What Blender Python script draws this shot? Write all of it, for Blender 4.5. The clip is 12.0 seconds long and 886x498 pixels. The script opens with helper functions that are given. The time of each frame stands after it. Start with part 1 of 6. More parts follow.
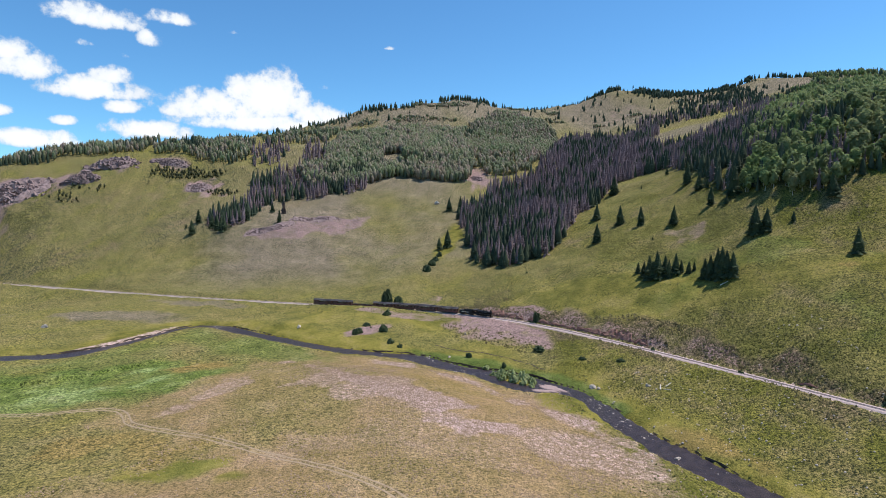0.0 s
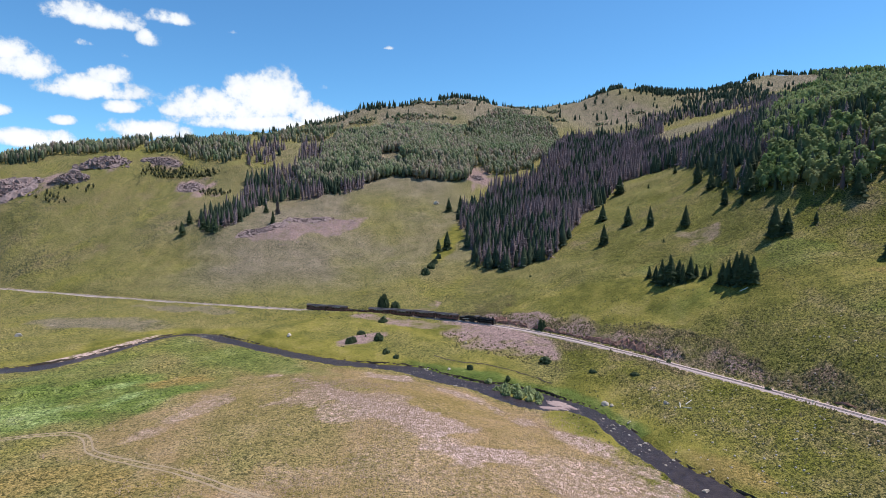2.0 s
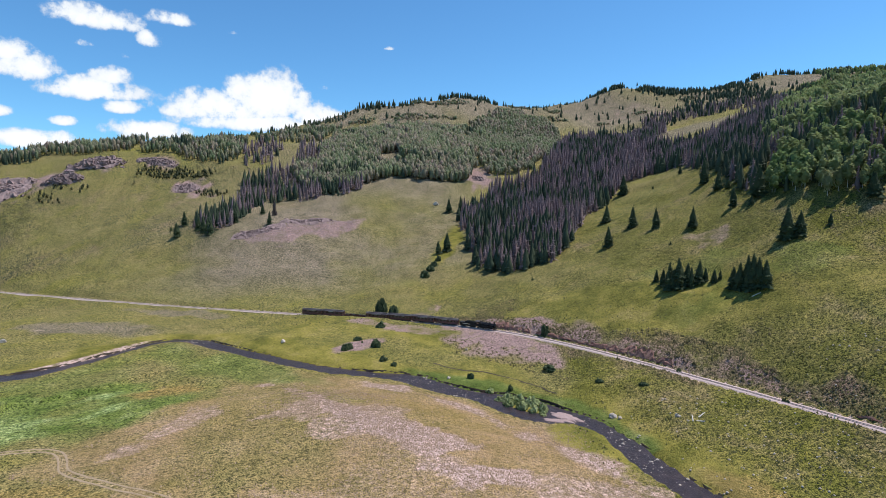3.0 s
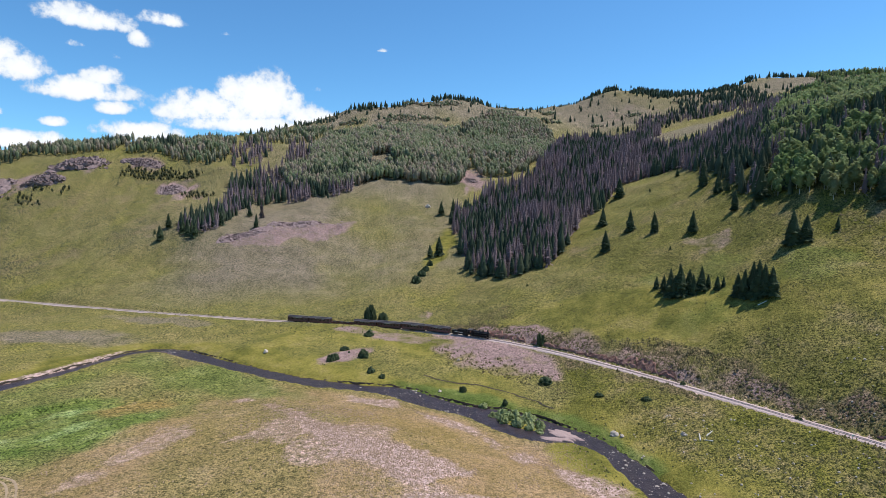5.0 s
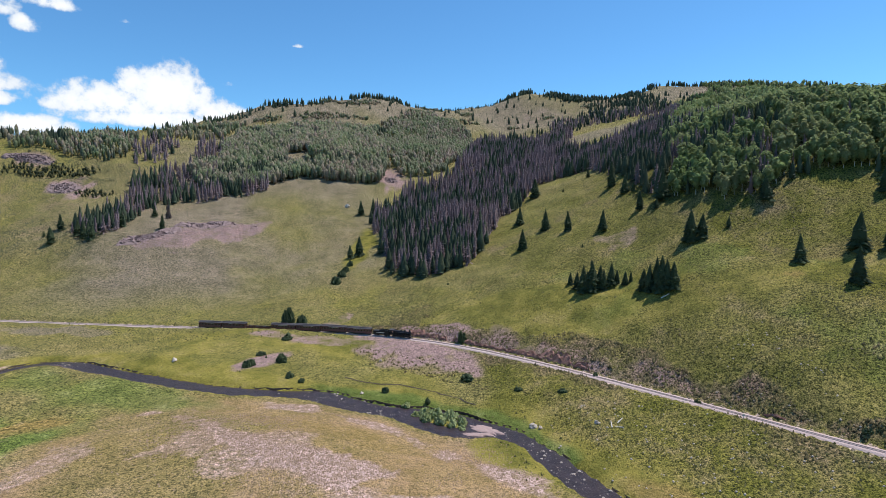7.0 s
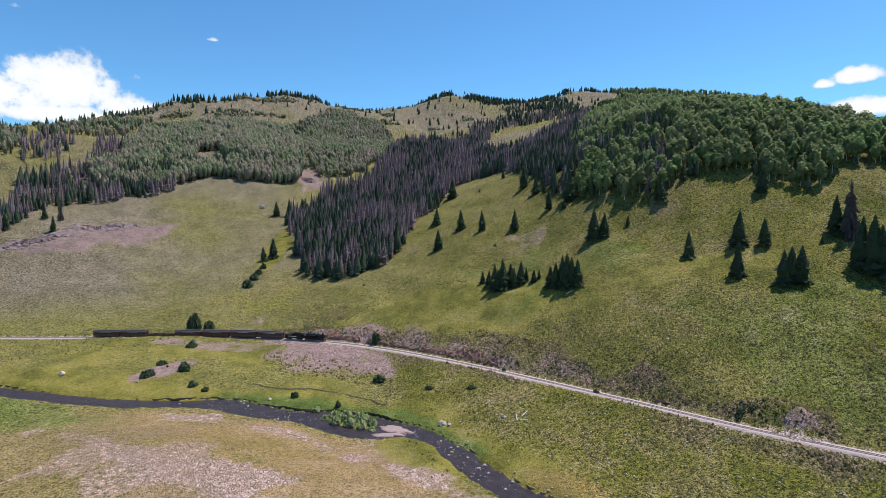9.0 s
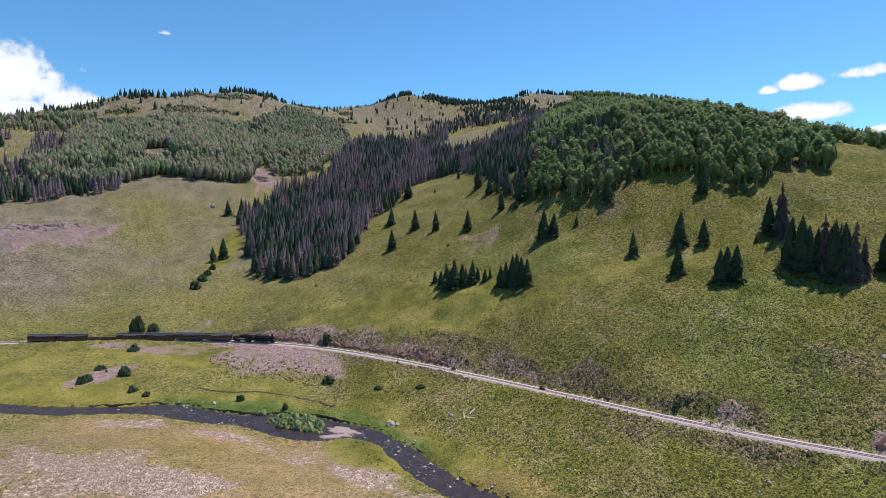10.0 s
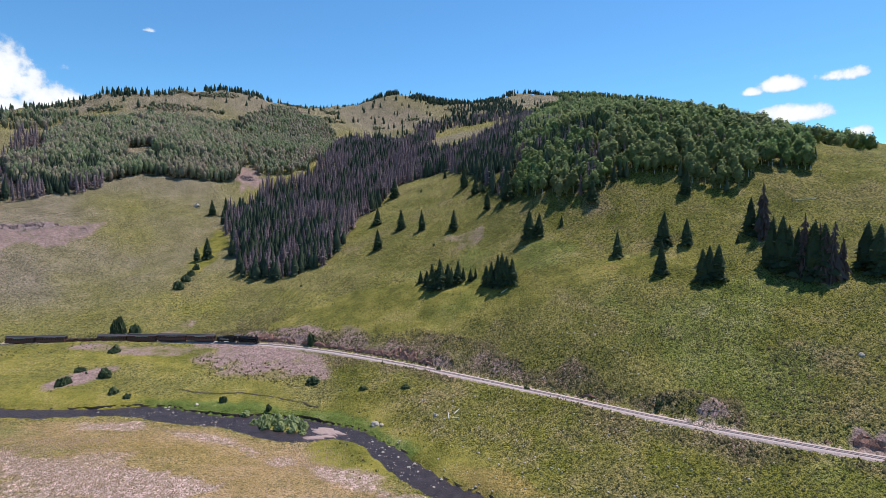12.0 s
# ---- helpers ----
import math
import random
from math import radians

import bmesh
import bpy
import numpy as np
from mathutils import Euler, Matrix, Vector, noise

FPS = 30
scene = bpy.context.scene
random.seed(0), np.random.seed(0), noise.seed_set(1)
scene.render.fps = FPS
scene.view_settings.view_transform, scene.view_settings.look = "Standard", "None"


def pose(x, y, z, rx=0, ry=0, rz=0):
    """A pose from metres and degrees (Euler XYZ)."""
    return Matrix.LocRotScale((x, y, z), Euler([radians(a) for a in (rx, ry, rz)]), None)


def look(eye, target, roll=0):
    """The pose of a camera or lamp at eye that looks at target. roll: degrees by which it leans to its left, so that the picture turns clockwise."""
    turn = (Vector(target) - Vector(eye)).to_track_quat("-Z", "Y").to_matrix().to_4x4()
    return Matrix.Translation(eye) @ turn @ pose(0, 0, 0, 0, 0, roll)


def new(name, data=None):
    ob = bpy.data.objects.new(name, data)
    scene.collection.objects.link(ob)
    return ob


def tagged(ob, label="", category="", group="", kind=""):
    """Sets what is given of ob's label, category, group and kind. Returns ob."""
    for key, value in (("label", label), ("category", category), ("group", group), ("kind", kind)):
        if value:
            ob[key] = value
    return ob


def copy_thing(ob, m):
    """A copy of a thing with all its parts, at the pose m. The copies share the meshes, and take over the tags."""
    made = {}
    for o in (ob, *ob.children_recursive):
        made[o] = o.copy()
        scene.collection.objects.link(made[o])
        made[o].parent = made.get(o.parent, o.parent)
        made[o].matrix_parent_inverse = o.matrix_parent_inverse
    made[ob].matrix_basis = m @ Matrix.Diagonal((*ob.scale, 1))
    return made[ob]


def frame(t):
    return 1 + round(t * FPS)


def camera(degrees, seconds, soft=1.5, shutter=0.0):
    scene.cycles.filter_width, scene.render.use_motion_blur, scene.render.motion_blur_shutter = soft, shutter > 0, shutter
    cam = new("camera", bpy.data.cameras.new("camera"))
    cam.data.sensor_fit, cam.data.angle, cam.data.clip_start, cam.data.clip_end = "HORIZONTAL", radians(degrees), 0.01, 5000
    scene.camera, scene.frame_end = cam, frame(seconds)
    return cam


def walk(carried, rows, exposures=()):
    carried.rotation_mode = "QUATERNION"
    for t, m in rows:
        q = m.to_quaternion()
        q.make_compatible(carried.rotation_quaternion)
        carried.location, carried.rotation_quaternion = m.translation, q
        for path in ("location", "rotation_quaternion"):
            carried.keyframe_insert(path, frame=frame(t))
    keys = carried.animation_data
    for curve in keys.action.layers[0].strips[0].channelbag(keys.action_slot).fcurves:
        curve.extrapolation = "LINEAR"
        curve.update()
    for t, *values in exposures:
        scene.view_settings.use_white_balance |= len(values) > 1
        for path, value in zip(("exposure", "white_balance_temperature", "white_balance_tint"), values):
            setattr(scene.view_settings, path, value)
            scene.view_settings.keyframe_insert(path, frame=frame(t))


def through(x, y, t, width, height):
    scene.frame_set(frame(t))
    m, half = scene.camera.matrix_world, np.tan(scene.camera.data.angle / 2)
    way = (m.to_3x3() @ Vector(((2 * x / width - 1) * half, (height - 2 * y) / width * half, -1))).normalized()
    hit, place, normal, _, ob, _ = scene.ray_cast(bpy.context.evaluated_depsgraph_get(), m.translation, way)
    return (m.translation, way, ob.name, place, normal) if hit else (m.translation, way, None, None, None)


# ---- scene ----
cam = camera(77.82, 12.0, soft=0.8)
# seconds, place, tilt, lean, heading
PATH = [
    (0.0, 0.00, 0.01, 76.54, 85.600, -0.000, 0.000),
    (0.5, 0.10, 4.45, 76.58, 85.589, -0.015, -0.003),
    (1.0, 0.14, 8.95, 76.58, 85.579, -0.014, -0.030),
    (1.5, 0.16, 13.60, 76.76, 85.574, -0.056, -0.045),
    (2.0, 0.27, 18.53, 77.09, 85.558, -0.062, -0.031),
    (2.5, 0.43, 23.72, 77.43, 85.569, -0.033, -0.011),
    (3.0, 0.61, 28.80, 77.55, 85.612, -0.064, -0.000),
    (3.2, 0.70, 30.75, 77.62, 85.630, -0.040, -0.010),
    (4.8, 1.47, 41.00, 78.12, 85.825, 0.040, -0.120),
    (5.0, 1.53, 41.61, 78.14, 85.828, 0.051, -0.723),
    (5.5, 1.61, 42.09, 78.10, 85.822, 0.034, -3.617),
    (6.0, 1.33, 42.23, 77.99, 85.828, 0.043, -6.951),
    (6.5, 1.24, 42.13, 78.01, 85.796, -0.015, -8.671),
    (6.7, 1.30, 42.10, 78.01, 85.800, -0.020, -8.870),
    (8.3, 4.40, 41.20, 78.02, 85.830, -0.120, -10.600),
    (8.5, 5.23, 40.91, 78.02, 85.832, -0.136, -12.201),
    (9.0, 7.63, 39.94, 78.04, 85.835, -0.178, -16.738),
    (9.5, 10.06, 38.70, 78.06, 85.830, -0.062, -19.311),
    (10.0, 11.82, 37.89, 78.11, 85.807, 0.005, -20.829),
    (10.5, 12.37, 37.66, 78.12, 85.797, 0.034, -21.474),
    (11.0, 12.72, 37.64, 78.12, 85.796, 0.033, -21.578),
    (11.5, 12.97, 37.59, 78.12, 85.784, 0.043, -21.839),
    (12.0, 12.95, 37.69, 78.13, 85.785, 0.069, -22.117),
]
walk(cam, [(t, pose(x, y, z, 0, 0, yaw) @ pose(0, 0, 0, tilt) @ pose(0, 0, 0, 0, 0, lean)) for t, x, y, z, tilt, lean, yaw in PATH])

# ---- light ----
SUN_AZ, SUN_EL = 73.0, 63.0  # degrees from +y towards +x, and above the horizon


def sky_world():
    w = bpy.data.worlds.new("sky")
    scene.world = w
    w.use_nodes = True
    nt = w.node_tree
    nt.nodes.clear()
    N = nt.nodes.new
    out, bg, sky = N("ShaderNodeOutputWorld"), N("ShaderNodeBackground"), N("ShaderNodeTexSky")
    sky.sky_type, sky.sun_disc = "NISHITA", False
    sky.sun_elevation, sky.sun_rotation = radians(SUN_EL), radians(SUN_AZ)
    sky.altitude, sky.air_density, sky.dust_density, sky.ozone_density = 1200, 1.0, 0.2, 1.0

    def math_node(op, a, b=None, clamp=False):
        n = N("ShaderNodeMath")
        n.operation, n.use_clamp = op, clamp
        for i, v in enumerate((a, b)):
            if v is None:
                continue
            if isinstance(v, (int, float)):
                n.inputs[i].default_value = v
            else:
                nt.links.new(v, n.inputs[i])
        return n.outputs[0]

    co = N("ShaderNodeTexCoord")
    sep = N("ShaderNodeSeparateXYZ")
    nt.links.new(co.outputs["Generated"], sep.inputs[0])
    az = math_node("MULTIPLY", math_node("ARCTAN2", sep.outputs[0], sep.outputs[1]), 180 / math.pi)
    el = math_node("MULTIPLY", math_node("ARCSINE", sep.outputs[2]), 180 / math.pi)
    puff, wisp = N("ShaderNodeTexNoise"), N("ShaderNodeTexNoise")
    for n, scale, detail in ((puff, 22, 7), (wisp, 60, 5)):
        nt.links.new(co.outputs["Generated"], n.inputs["Vector"])
        n.inputs["Scale"].default_value, n.inputs["Detail"].default_value, n.inputs["Roughness"].default_value = scale, detail, 0.6
    # cumulus: heading, height, half width, half height, firmness
    total = None
    for a, e, wide, high, firm in CLOUDS:
        dx = math_node("MULTIPLY", math_node("SUBTRACT", az, a), 1 / wide)
        dy = math_node("SUBTRACT", el, e)
        # flatter below than above
        dy = math_node("MULTIPLY", math_node("MAXIMUM", dy, math_node("MULTIPLY", dy, -1.7)), 1 / high)
        m = math_node("SUBTRACT", firm, math_node("ADD", math_node("MULTIPLY", dx, dx), math_node("MULTIPLY", dy, dy)))
        total = m if total is None else math_node("MAXIMUM", total, m)
    rough = math_node("MULTIPLY", math_node("SUBTRACT", puff.outputs["Fac"], 0.5), 3.4)
    fine = math_node("MULTIPLY", math_node("SUBTRACT", wisp.outputs["Fac"], 0.5), 1.3)
    dens = math_node("ADD", math_node("ADD", total, rough), fine)
    ramp = N("ShaderNodeMapRange")
    ramp.interpolation_type = "SMOOTHSTEP"
    nt.links.new(dens, ramp.inputs[0])
    ramp.inputs[1].default_value, ramp.inputs[2].default_value = -0.05, 0.75
    shade = N("ShaderNodeMapRange")
    nt.links.new(math_node("ADD", dens, math_node("MULTIPLY", rough, -0.4)), shade.inputs[0])
    shade.inputs[1].default_value, shade.inputs[2].default_value = 0.1, 1.3
    white = N("ShaderNodeMix")
    white.data_type = "RGBA"
    white.inputs["A"].default_value, white.inputs["B"].default_value = (4.6, 5.2, 6.0, 1), (7.4, 7.5, 7.6, 1)
    nt.links.new(shade.outputs[0], white.inputs["Factor"])
    mix = N("ShaderNodeMix")
    mix.data_type = "RGBA"
    nt.links.new(ramp.outputs[0], mix.inputs["Factor"])
    deep = N("ShaderNodeMix")
    deep.data_type, deep.blend_type = "RGBA", "MULTIPLY"
    deep.inputs["Factor"].default_value, deep.inputs["B"].default_value = 1.0, (0.49, 0.875, 1.11, 1)
    nt.links.new(sky.outputs[0], deep.inputs["A"])
    nt.links.new(deep.outputs["Result"], mix.inputs["A"])
    nt.links.new(white.outputs["Result"], mix.inputs["B"])
    nt.links.new(mix.outputs["Result"], bg.inputs["Color"])
    bg.inputs["Strength"].default_value = SKY
    nt.links.new(bg.outputs[0], out.inputs[0])


CLOUDS_WEST = [
    (-20.8, 9.2, 6.4, 2.0, 1.15), (-17.3, 10.2, 4.3, 2.7, 1.25), (-19.7, 10.7, 2.2, 1.8, 1.15), (-24.0, 8.9, 3.2, 1.4, 1.05), (-12.8, 8.9, 2.9, 1.6, 1.1), (-18.5, 8.0, 7.8, 1.2, 1.1),
    (-31.6, 15.8, 3.8, 1.3, 0.9), (-33.4, 16.0, 1.6, 0.9, 0.9), (-25.8, 16.6, 2.2, 0.9, 0.95), (-27.4, 14.6, 1.1, 1.0, 0.95),
    (-36.8, 11.2, 3.0, 1.6, 1.05), (-38.0, 12.2, 2.2, 1.3, 1.05), (-32.2, 10.0, 4.1, 1.35, 1.05), (-30.7, 11.2, 1.8, 1.2, 1.0), (-29.9, 8.7, 2.0, 0.8, 0.95), (-34.4, 7.2, 1.4, 0.6, 0.9), (-38.6, 7.7, 1.2, 0.7, 0.95),
    (-36.0, 5.5, 4.4, 1.1, 1.15), (-27.8, 6.8, 3.6, 1.2, 1.1), (-44.0, 9.0, 4.0, 2.5, 0.9), (-32.6, 13.7, 1.1, 0.5, 0.3), (-29.6, 13.1, 0.9, 0.5, 0.3), (-20.4, 16.1, 0.8, 0.4, 0.3), (-5.4, 15.6, 0.8, 0.35, 0.3), (-11.9, 11.7, 1.2, 0.5, 0.3),
]
CLOUDS_EAST = [
    (53.2, 10.6, 2.0, 0.9, 1.05), (51.0, 10.3, 1.3, 0.55, 0.9), (54.1, 8.1, 2.9, 1.0, 1.15), (57.6, 11.0, 2.0, 0.75, 1.0), (58.8, 6.3, 1.4, 0.6, 0.9), (66.0, 9.0, 4.0, 1.6, 0.9),
    (110.0, 14.0, 9.0, 4.0, 0.9), (160.0, 12.0, 12.0, 4.0, 0.9), (-150.0, 16.0, 10.0, 5.0, 0.9), (-95.0, 12.0, 9.0, 4.0, 0.9),
]
CLOUDS = CLOUDS_WEST + CLOUDS_EAST
SKY = 0.15
sky_world()
sun = new("sun", bpy.data.lights.new("sun", "SUN"))
sun.data.energy, sun.data.angle, sun.data.color = 5.0, radians(0.5), (1.0, 0.96, 0.90)
toward = Vector((math.sin(radians(SUN_AZ)) * math.cos(radians(SUN_EL)), math.cos(radians(SUN_AZ)) * math.cos(radians(SUN_EL)), math.sin(radians(SUN_EL))))
sun.matrix_world = look((0, 0, 600), Vector((0, 0, 600)) - toward)
scene.view_settings.exposure = 0.0

# ---- materials ----
def material(name):
    m = bpy.data.materials.new(name)
    m.use_nodes = True
    b = m.node_tree.nodes["Principled BSDF"]
    return m, m.node_tree, b


def noise_node(nt, scale, detail=4, rough=0.6, space="Object", stretch=None):
    co, n = nt.nodes.new("ShaderNodeTexCoord"), nt.nodes.new("ShaderNodeTexNoise")
    n.inputs["Scale"].default_value, n.inputs["Detail"].default_value, n.inputs["Roughness"].default_value = scale, detail, rough
    if stretch:
        mp = nt.nodes.new("ShaderNodeMapping")
        mp.inputs["Scale"].default_value = stretch
        nt.links.new(co.outputs[space], mp.inputs[0])
        nt.links.new(mp.outputs[0], n.inputs["Vector"])
    else:
        nt.links.new(co.outputs[space], n.inputs["Vector"])
    return n.outputs["Fac"]


def ramp_node(nt, fac, *stops):
    r = nt.nodes.new("ShaderNodeValToRGB")
    e = r.color_ramp.elements
    while len(e) < len(stops):
        e.new(0.5)
    for el, (p, c) in zip(e, stops):
        el.position, el.color = p, (*c, 1) if len(c) == 3 else c
    nt.links.new(fac, r.inputs[0])
    return r.outputs[0]


def mix_node(nt, fac, a, b, how="MIX"):
    m = nt.nodes.new("ShaderNodeMix")
    m.data_type, m.blend_type = "RGBA", how
    for key, v in (("Factor", fac), ("A", a), ("B", b)):
        if isinstance(v, (int, float)):
            m.inputs[key].default_value = v
        elif isinstance(v, tuple):
            m.inputs[key].default_value = (*v, 1)
        else:
            nt.links.new(v, m.inputs[key])
    return m.outputs["Result"]


def bump(nt, b, height, strength, distance):
    n = nt.nodes.new("ShaderNodeBump")
    n.inputs["Strength"].default_value, n.inputs["Distance"].default_value = strength, distance
    nt.links.new(height, n.inputs["Height"])
    nt.links.new(n.outputs[0], b.inputs["Normal"])


def attribute(nt, name):
    a = nt.nodes.new("ShaderNodeAttribute")
    a.attribute_name = name
    return a.outputs["Fac"]


def surface(name, dark, light, scale, rough=0.85, metal=0.0, bump_by=0.3, deep=0.02, spec=0.3, random=0.0):
    """A plain weathered surface: two-scale mottling between two colours, with fine relief."""
    m, nt, b = material(name)
    c = ramp_node(nt, noise_node(nt, scale), (0.3, dark), (0.7, light))
    c = mix_node(nt, 0.35, c, ramp_node(nt, noise_node(nt, scale * 7, 3), (0.3, dark), (0.75, light)))
    if random:
        info = nt.nodes.new("ShaderNodeObjectInfo")
        c = mix_node(nt, random, c, ramp_node(nt, info.outputs["Random"], (0, dark), (1, light)))
    nt.links.new(c, b.inputs["Base Color"])
    b.inputs["Roughness"].default_value, b.inputs["Metallic"].default_value = rough, metal
    b.inputs["Specular IOR Level"].default_value = spec
    bump(nt, b, noise_node(nt, scale * 9, 4), bump_by, deep)
    return m


def foliage(name, dark, light, other=None, per_object=True, scale=0.6, grain=0.55, patch=0.0, through=0.3, leafy=0.0):
    """Needles or leaves: colour changes from plant to plant and from spray to spray; light passes through in part."""
    m, nt, b = material(name)
    geo, info = nt.nodes.new("ShaderNodeNewGeometry"), nt.nodes.new("ShaderNodeObjectInfo")
    tone = info.outputs["Random"] if per_object else attribute(nt, "tone")
    c = ramp_node(nt, geo.outputs["Random Per Island"], (0.0, dark), (1.0, light))
    c = mix_node(nt, 1 - grain, c, ramp_node(nt, tone, (0.0, dark), (1.0, light)))
    if other:
        odd = ramp_node(nt, tone, (0.55, (0, 0, 0)), (0.75, (1, 1, 1)))
        c = mix_node(nt, odd, c, mix_node(nt, geo.outputs["Random Per Island"], other, tuple(v * 1.5 for v in other)))
    c = mix_node(nt, 0.5, c, ramp_node(nt, noise_node(nt, scale, 3), (0.3, (0.6, 0.6, 0.6)), (0.7, (1.15, 1.15, 1.15))), "MULTIPLY")
    if patch:
        c = mix_node(nt, 1.0, c, ramp_node(nt, noise_node(nt, 0.022, 3), (0.35, (1 + patch, 1, 1 + patch)), (0.65, (1 - patch, 1, 1 - patch))), "MULTIPLY")
    nt.links.new(c, b.inputs["Base Color"])
    b.inputs["Roughness"].default_value, b.inputs["Specular IOR Level"].default_value = 0.75, 0.2
    if leafy:
        bump(nt, b, noise_node(nt, leafy, 4, 0.7), 0.9, 0.6 / leafy)
    leaf, both, out = nt.nodes.new("ShaderNodeBsdfTranslucent"), nt.nodes.new("ShaderNodeMixShader"), nt.nodes["Material Output"]
    nt.links.new(c, leaf.inputs["Color"])
    both.inputs[0].default_value = through
    nt.links.new(b.outputs[0], both.inputs[1])
    nt.links.new(leaf.outputs[0], both.inputs[2])
    nt.links.new(both.outputs[0], out.inputs["Surface"])
    return m


def ground_material():
    """Mountain grassland: the covers are mixed by the masks that the ground carries, and broken up by noise."""
    m, nt, b = material("grassland")
    broad, mid, fine, tuft = noise_node(nt, 0.012, 5), noise_node(nt, 0.07, 5, 0.65), noise_node(nt, 0.55, 5, 0.7), noise_node(nt, 2.0, 4, 0.75)
    clump = noise_node(nt, 1.0, 3, 0.6)
    olive = ramp_node(nt, mid, (0.3, (0.160, 0.150, 0.050)), (0.52, (0.215, 0.190, 0.066)), (0.72, (0.270, 0.222, 0.092)))
    olive = mix_node(nt, ramp_node(nt, broad, (0.45, (0, 0, 0)), (0.65, (0.6, 0.6, 0.6))), olive, ramp_node(nt, fine, (0.3, (0.190, 0.160, 0.066)), (0.7, (0.285, 0.220, 0.105))))
    gold = ramp_node(nt, noise_node(nt, 0.03, 4, 0.6), (0.50, (0, 0, 0)), (0.66, (0.5, 0.5, 0.5)))
    olive = mix_node(nt, gold, olive, ramp_node(nt, fine, (0.3, (0.165, 0.165, 0.030)), (0.7, (0.270, 0.240, 0.050))))
    # tan holds added blue, painted in for haze on the distant slopes
    tan = ramp_node(nt, mid, (0.3, (0.160, 0.136, 0.090)), (0.5, (0.220, 0.180, 0.125)), (0.7, (0.285, 0.226, 0.172)))
    dry = ramp_node(nt, mid, (0.3, (0.255, 0.178, 0.074)), (0.45, (0.342, 0.226, 0.110)), (0.58, (0.405, 0.262, 0.146)), (0.7, (0.475, 0.312, 0.208)))
    lush = ramp_node(nt, mid, (0.30, (0.116, 0.116, 0.024)), (0.44, (0.190, 0.172, 0.036)), (0.56, (0.285, 0.240, 0.054)), (0.70, (0.350, 0.276, 0.092)))
    green = ramp_node(nt, mid, (0.3, (0.082, 0.122, 0.026)), (0.5, (0.150, 0.190, 0.046)), (0.64, (0.235, 0.270, 0.095)), (0.72, (0.330, 0.350, 0.180)))
    pale = ramp_node(nt, fine, (0.38, (0.380, 0.262, 0.205)), (0.60, (0.620, 0.442, 0.390)))
    scree = ramp_node(nt, fine, (0.3, (0.265, 0.175, 0.160)), (0.5, (0.345, 0.230, 0.210)), (0.7, (0.410, 0.282, 0.258)))
    sage = ramp_node(nt, fine, (0.3, (0.128, 0.088, 0.060)), (0.68, (0.262, 0.184, 0.138)))
    gravel = ramp_node(nt, tuft, (0.3, (0.300, 0.222, 0.200)), (0.7, (0.470, 0.360, 0.330)))
    dirt = ramp_node(nt, fine, (0.3, (0.300, 0.225, 0.130)), (0.7, (0.420, 0.320, 0.210)))
    turf = ramp_node(nt, mid, (0.30, (0.094, 0.098, 0.018)), (0.46, (0.146, 0.140, 0.030)), (0.58, (0.196, 0.172, 0.050)), (0.70, (0.250, 0.200, 0.096)))
    turf = mix_node(nt, ramp_node(nt, noise_node(nt, 0.03, 4, 0.6), (0.50, (0, 0, 0)), (0.66, (0.5, 0.5, 0.5))), turf, ramp_node(nt, fine, (0.3, (0.150, 0.118, 0.054)), (0.7, (0.235, 0.182, 0.098))))
    hay = ramp_node(nt, fine, (0.35, (0.175, 0.245, 0.070)), (0.65, (0.330, 0.385, 0.165)))
    gilt = ramp_node(nt, fine, (0.3, (0.225, 0.160, 0.048)), (0.7, (0.330, 0.235, 0.090)))
    wob = ramp_node(nt, mid, (0.3, (0.25, 0.25, 0.25)), (0.7, (1, 1, 1)))
    wobf = ramp_node(nt, fine, (0.36, (0.05, 0.05, 0.05)), (0.6, (1, 1, 1)))
    wobp = ramp_node(nt, fine, (0.34, (0.45, 0.45, 0.45)), (0.62, (1, 1, 1)))
    c = olive

    def cover(c, mask, colour, broken=None, sharp=(0.25, 0.75)):
        a = attribute(nt, mask)
        if broken is not None:
            mm = nt.nodes.new("ShaderNodeMath")
            mm.operation = "MULTIPLY"
            nt.links.new(a, mm.inputs[0])
            nt.links.new(broken, mm.inputs[1])
            a = mm.outputs[0]
        f = ramp_node(nt, a, (sharp[0], (0, 0, 0)), (sharp[1], (1, 1, 1)))
        return mix_node(nt, f, c, colour)

    c = cover(c, "tan", tan, None, (0.1, 0.9))
    c = cover(c, "dry", dry, None, (0.1, 0.9))
    c = cover(c, "turf", turf, None, (0.1, 0.9))
    c = cover(c, "sage", sage, wob, (0.2, 0.7))
    c = cover(c, "lush", lush, None, (0.15, 0.85))
    c = cover(c, "green", green, None, (0.2, 0.8))
    c = cover(c, "hay", hay, wob, (0.2, 0.7))
    c = cover(c, "gilt", gilt, None, (0.1, 0.9))
    c = cover(c, "pale", pale, wobp, (0.15, 0.55))
    c = cover(c, "scree", scree, wob, (0.2, 0.6))
    c = cover(c, "dirt", dirt, wobf, (0.1, 0.7))
    c = cover(c, "gravel", gravel, wobp, (0.3, 0.7))
    # wet grass lies closer and smoother than the tufted slopes
    sward = ramp_node(nt, attribute(nt, "lush"), (0.2, (0.9, 0.9, 0.9)), (0.8, (0.28, 0.28, 0.28)))
    sward = mix_node(nt, 1.0, sward, ramp_node(nt, attribute(nt, "dry"), (0.2, (1, 1, 1)), (0.8, (0.42, 0.42, 0.42))), "MULTIPLY")
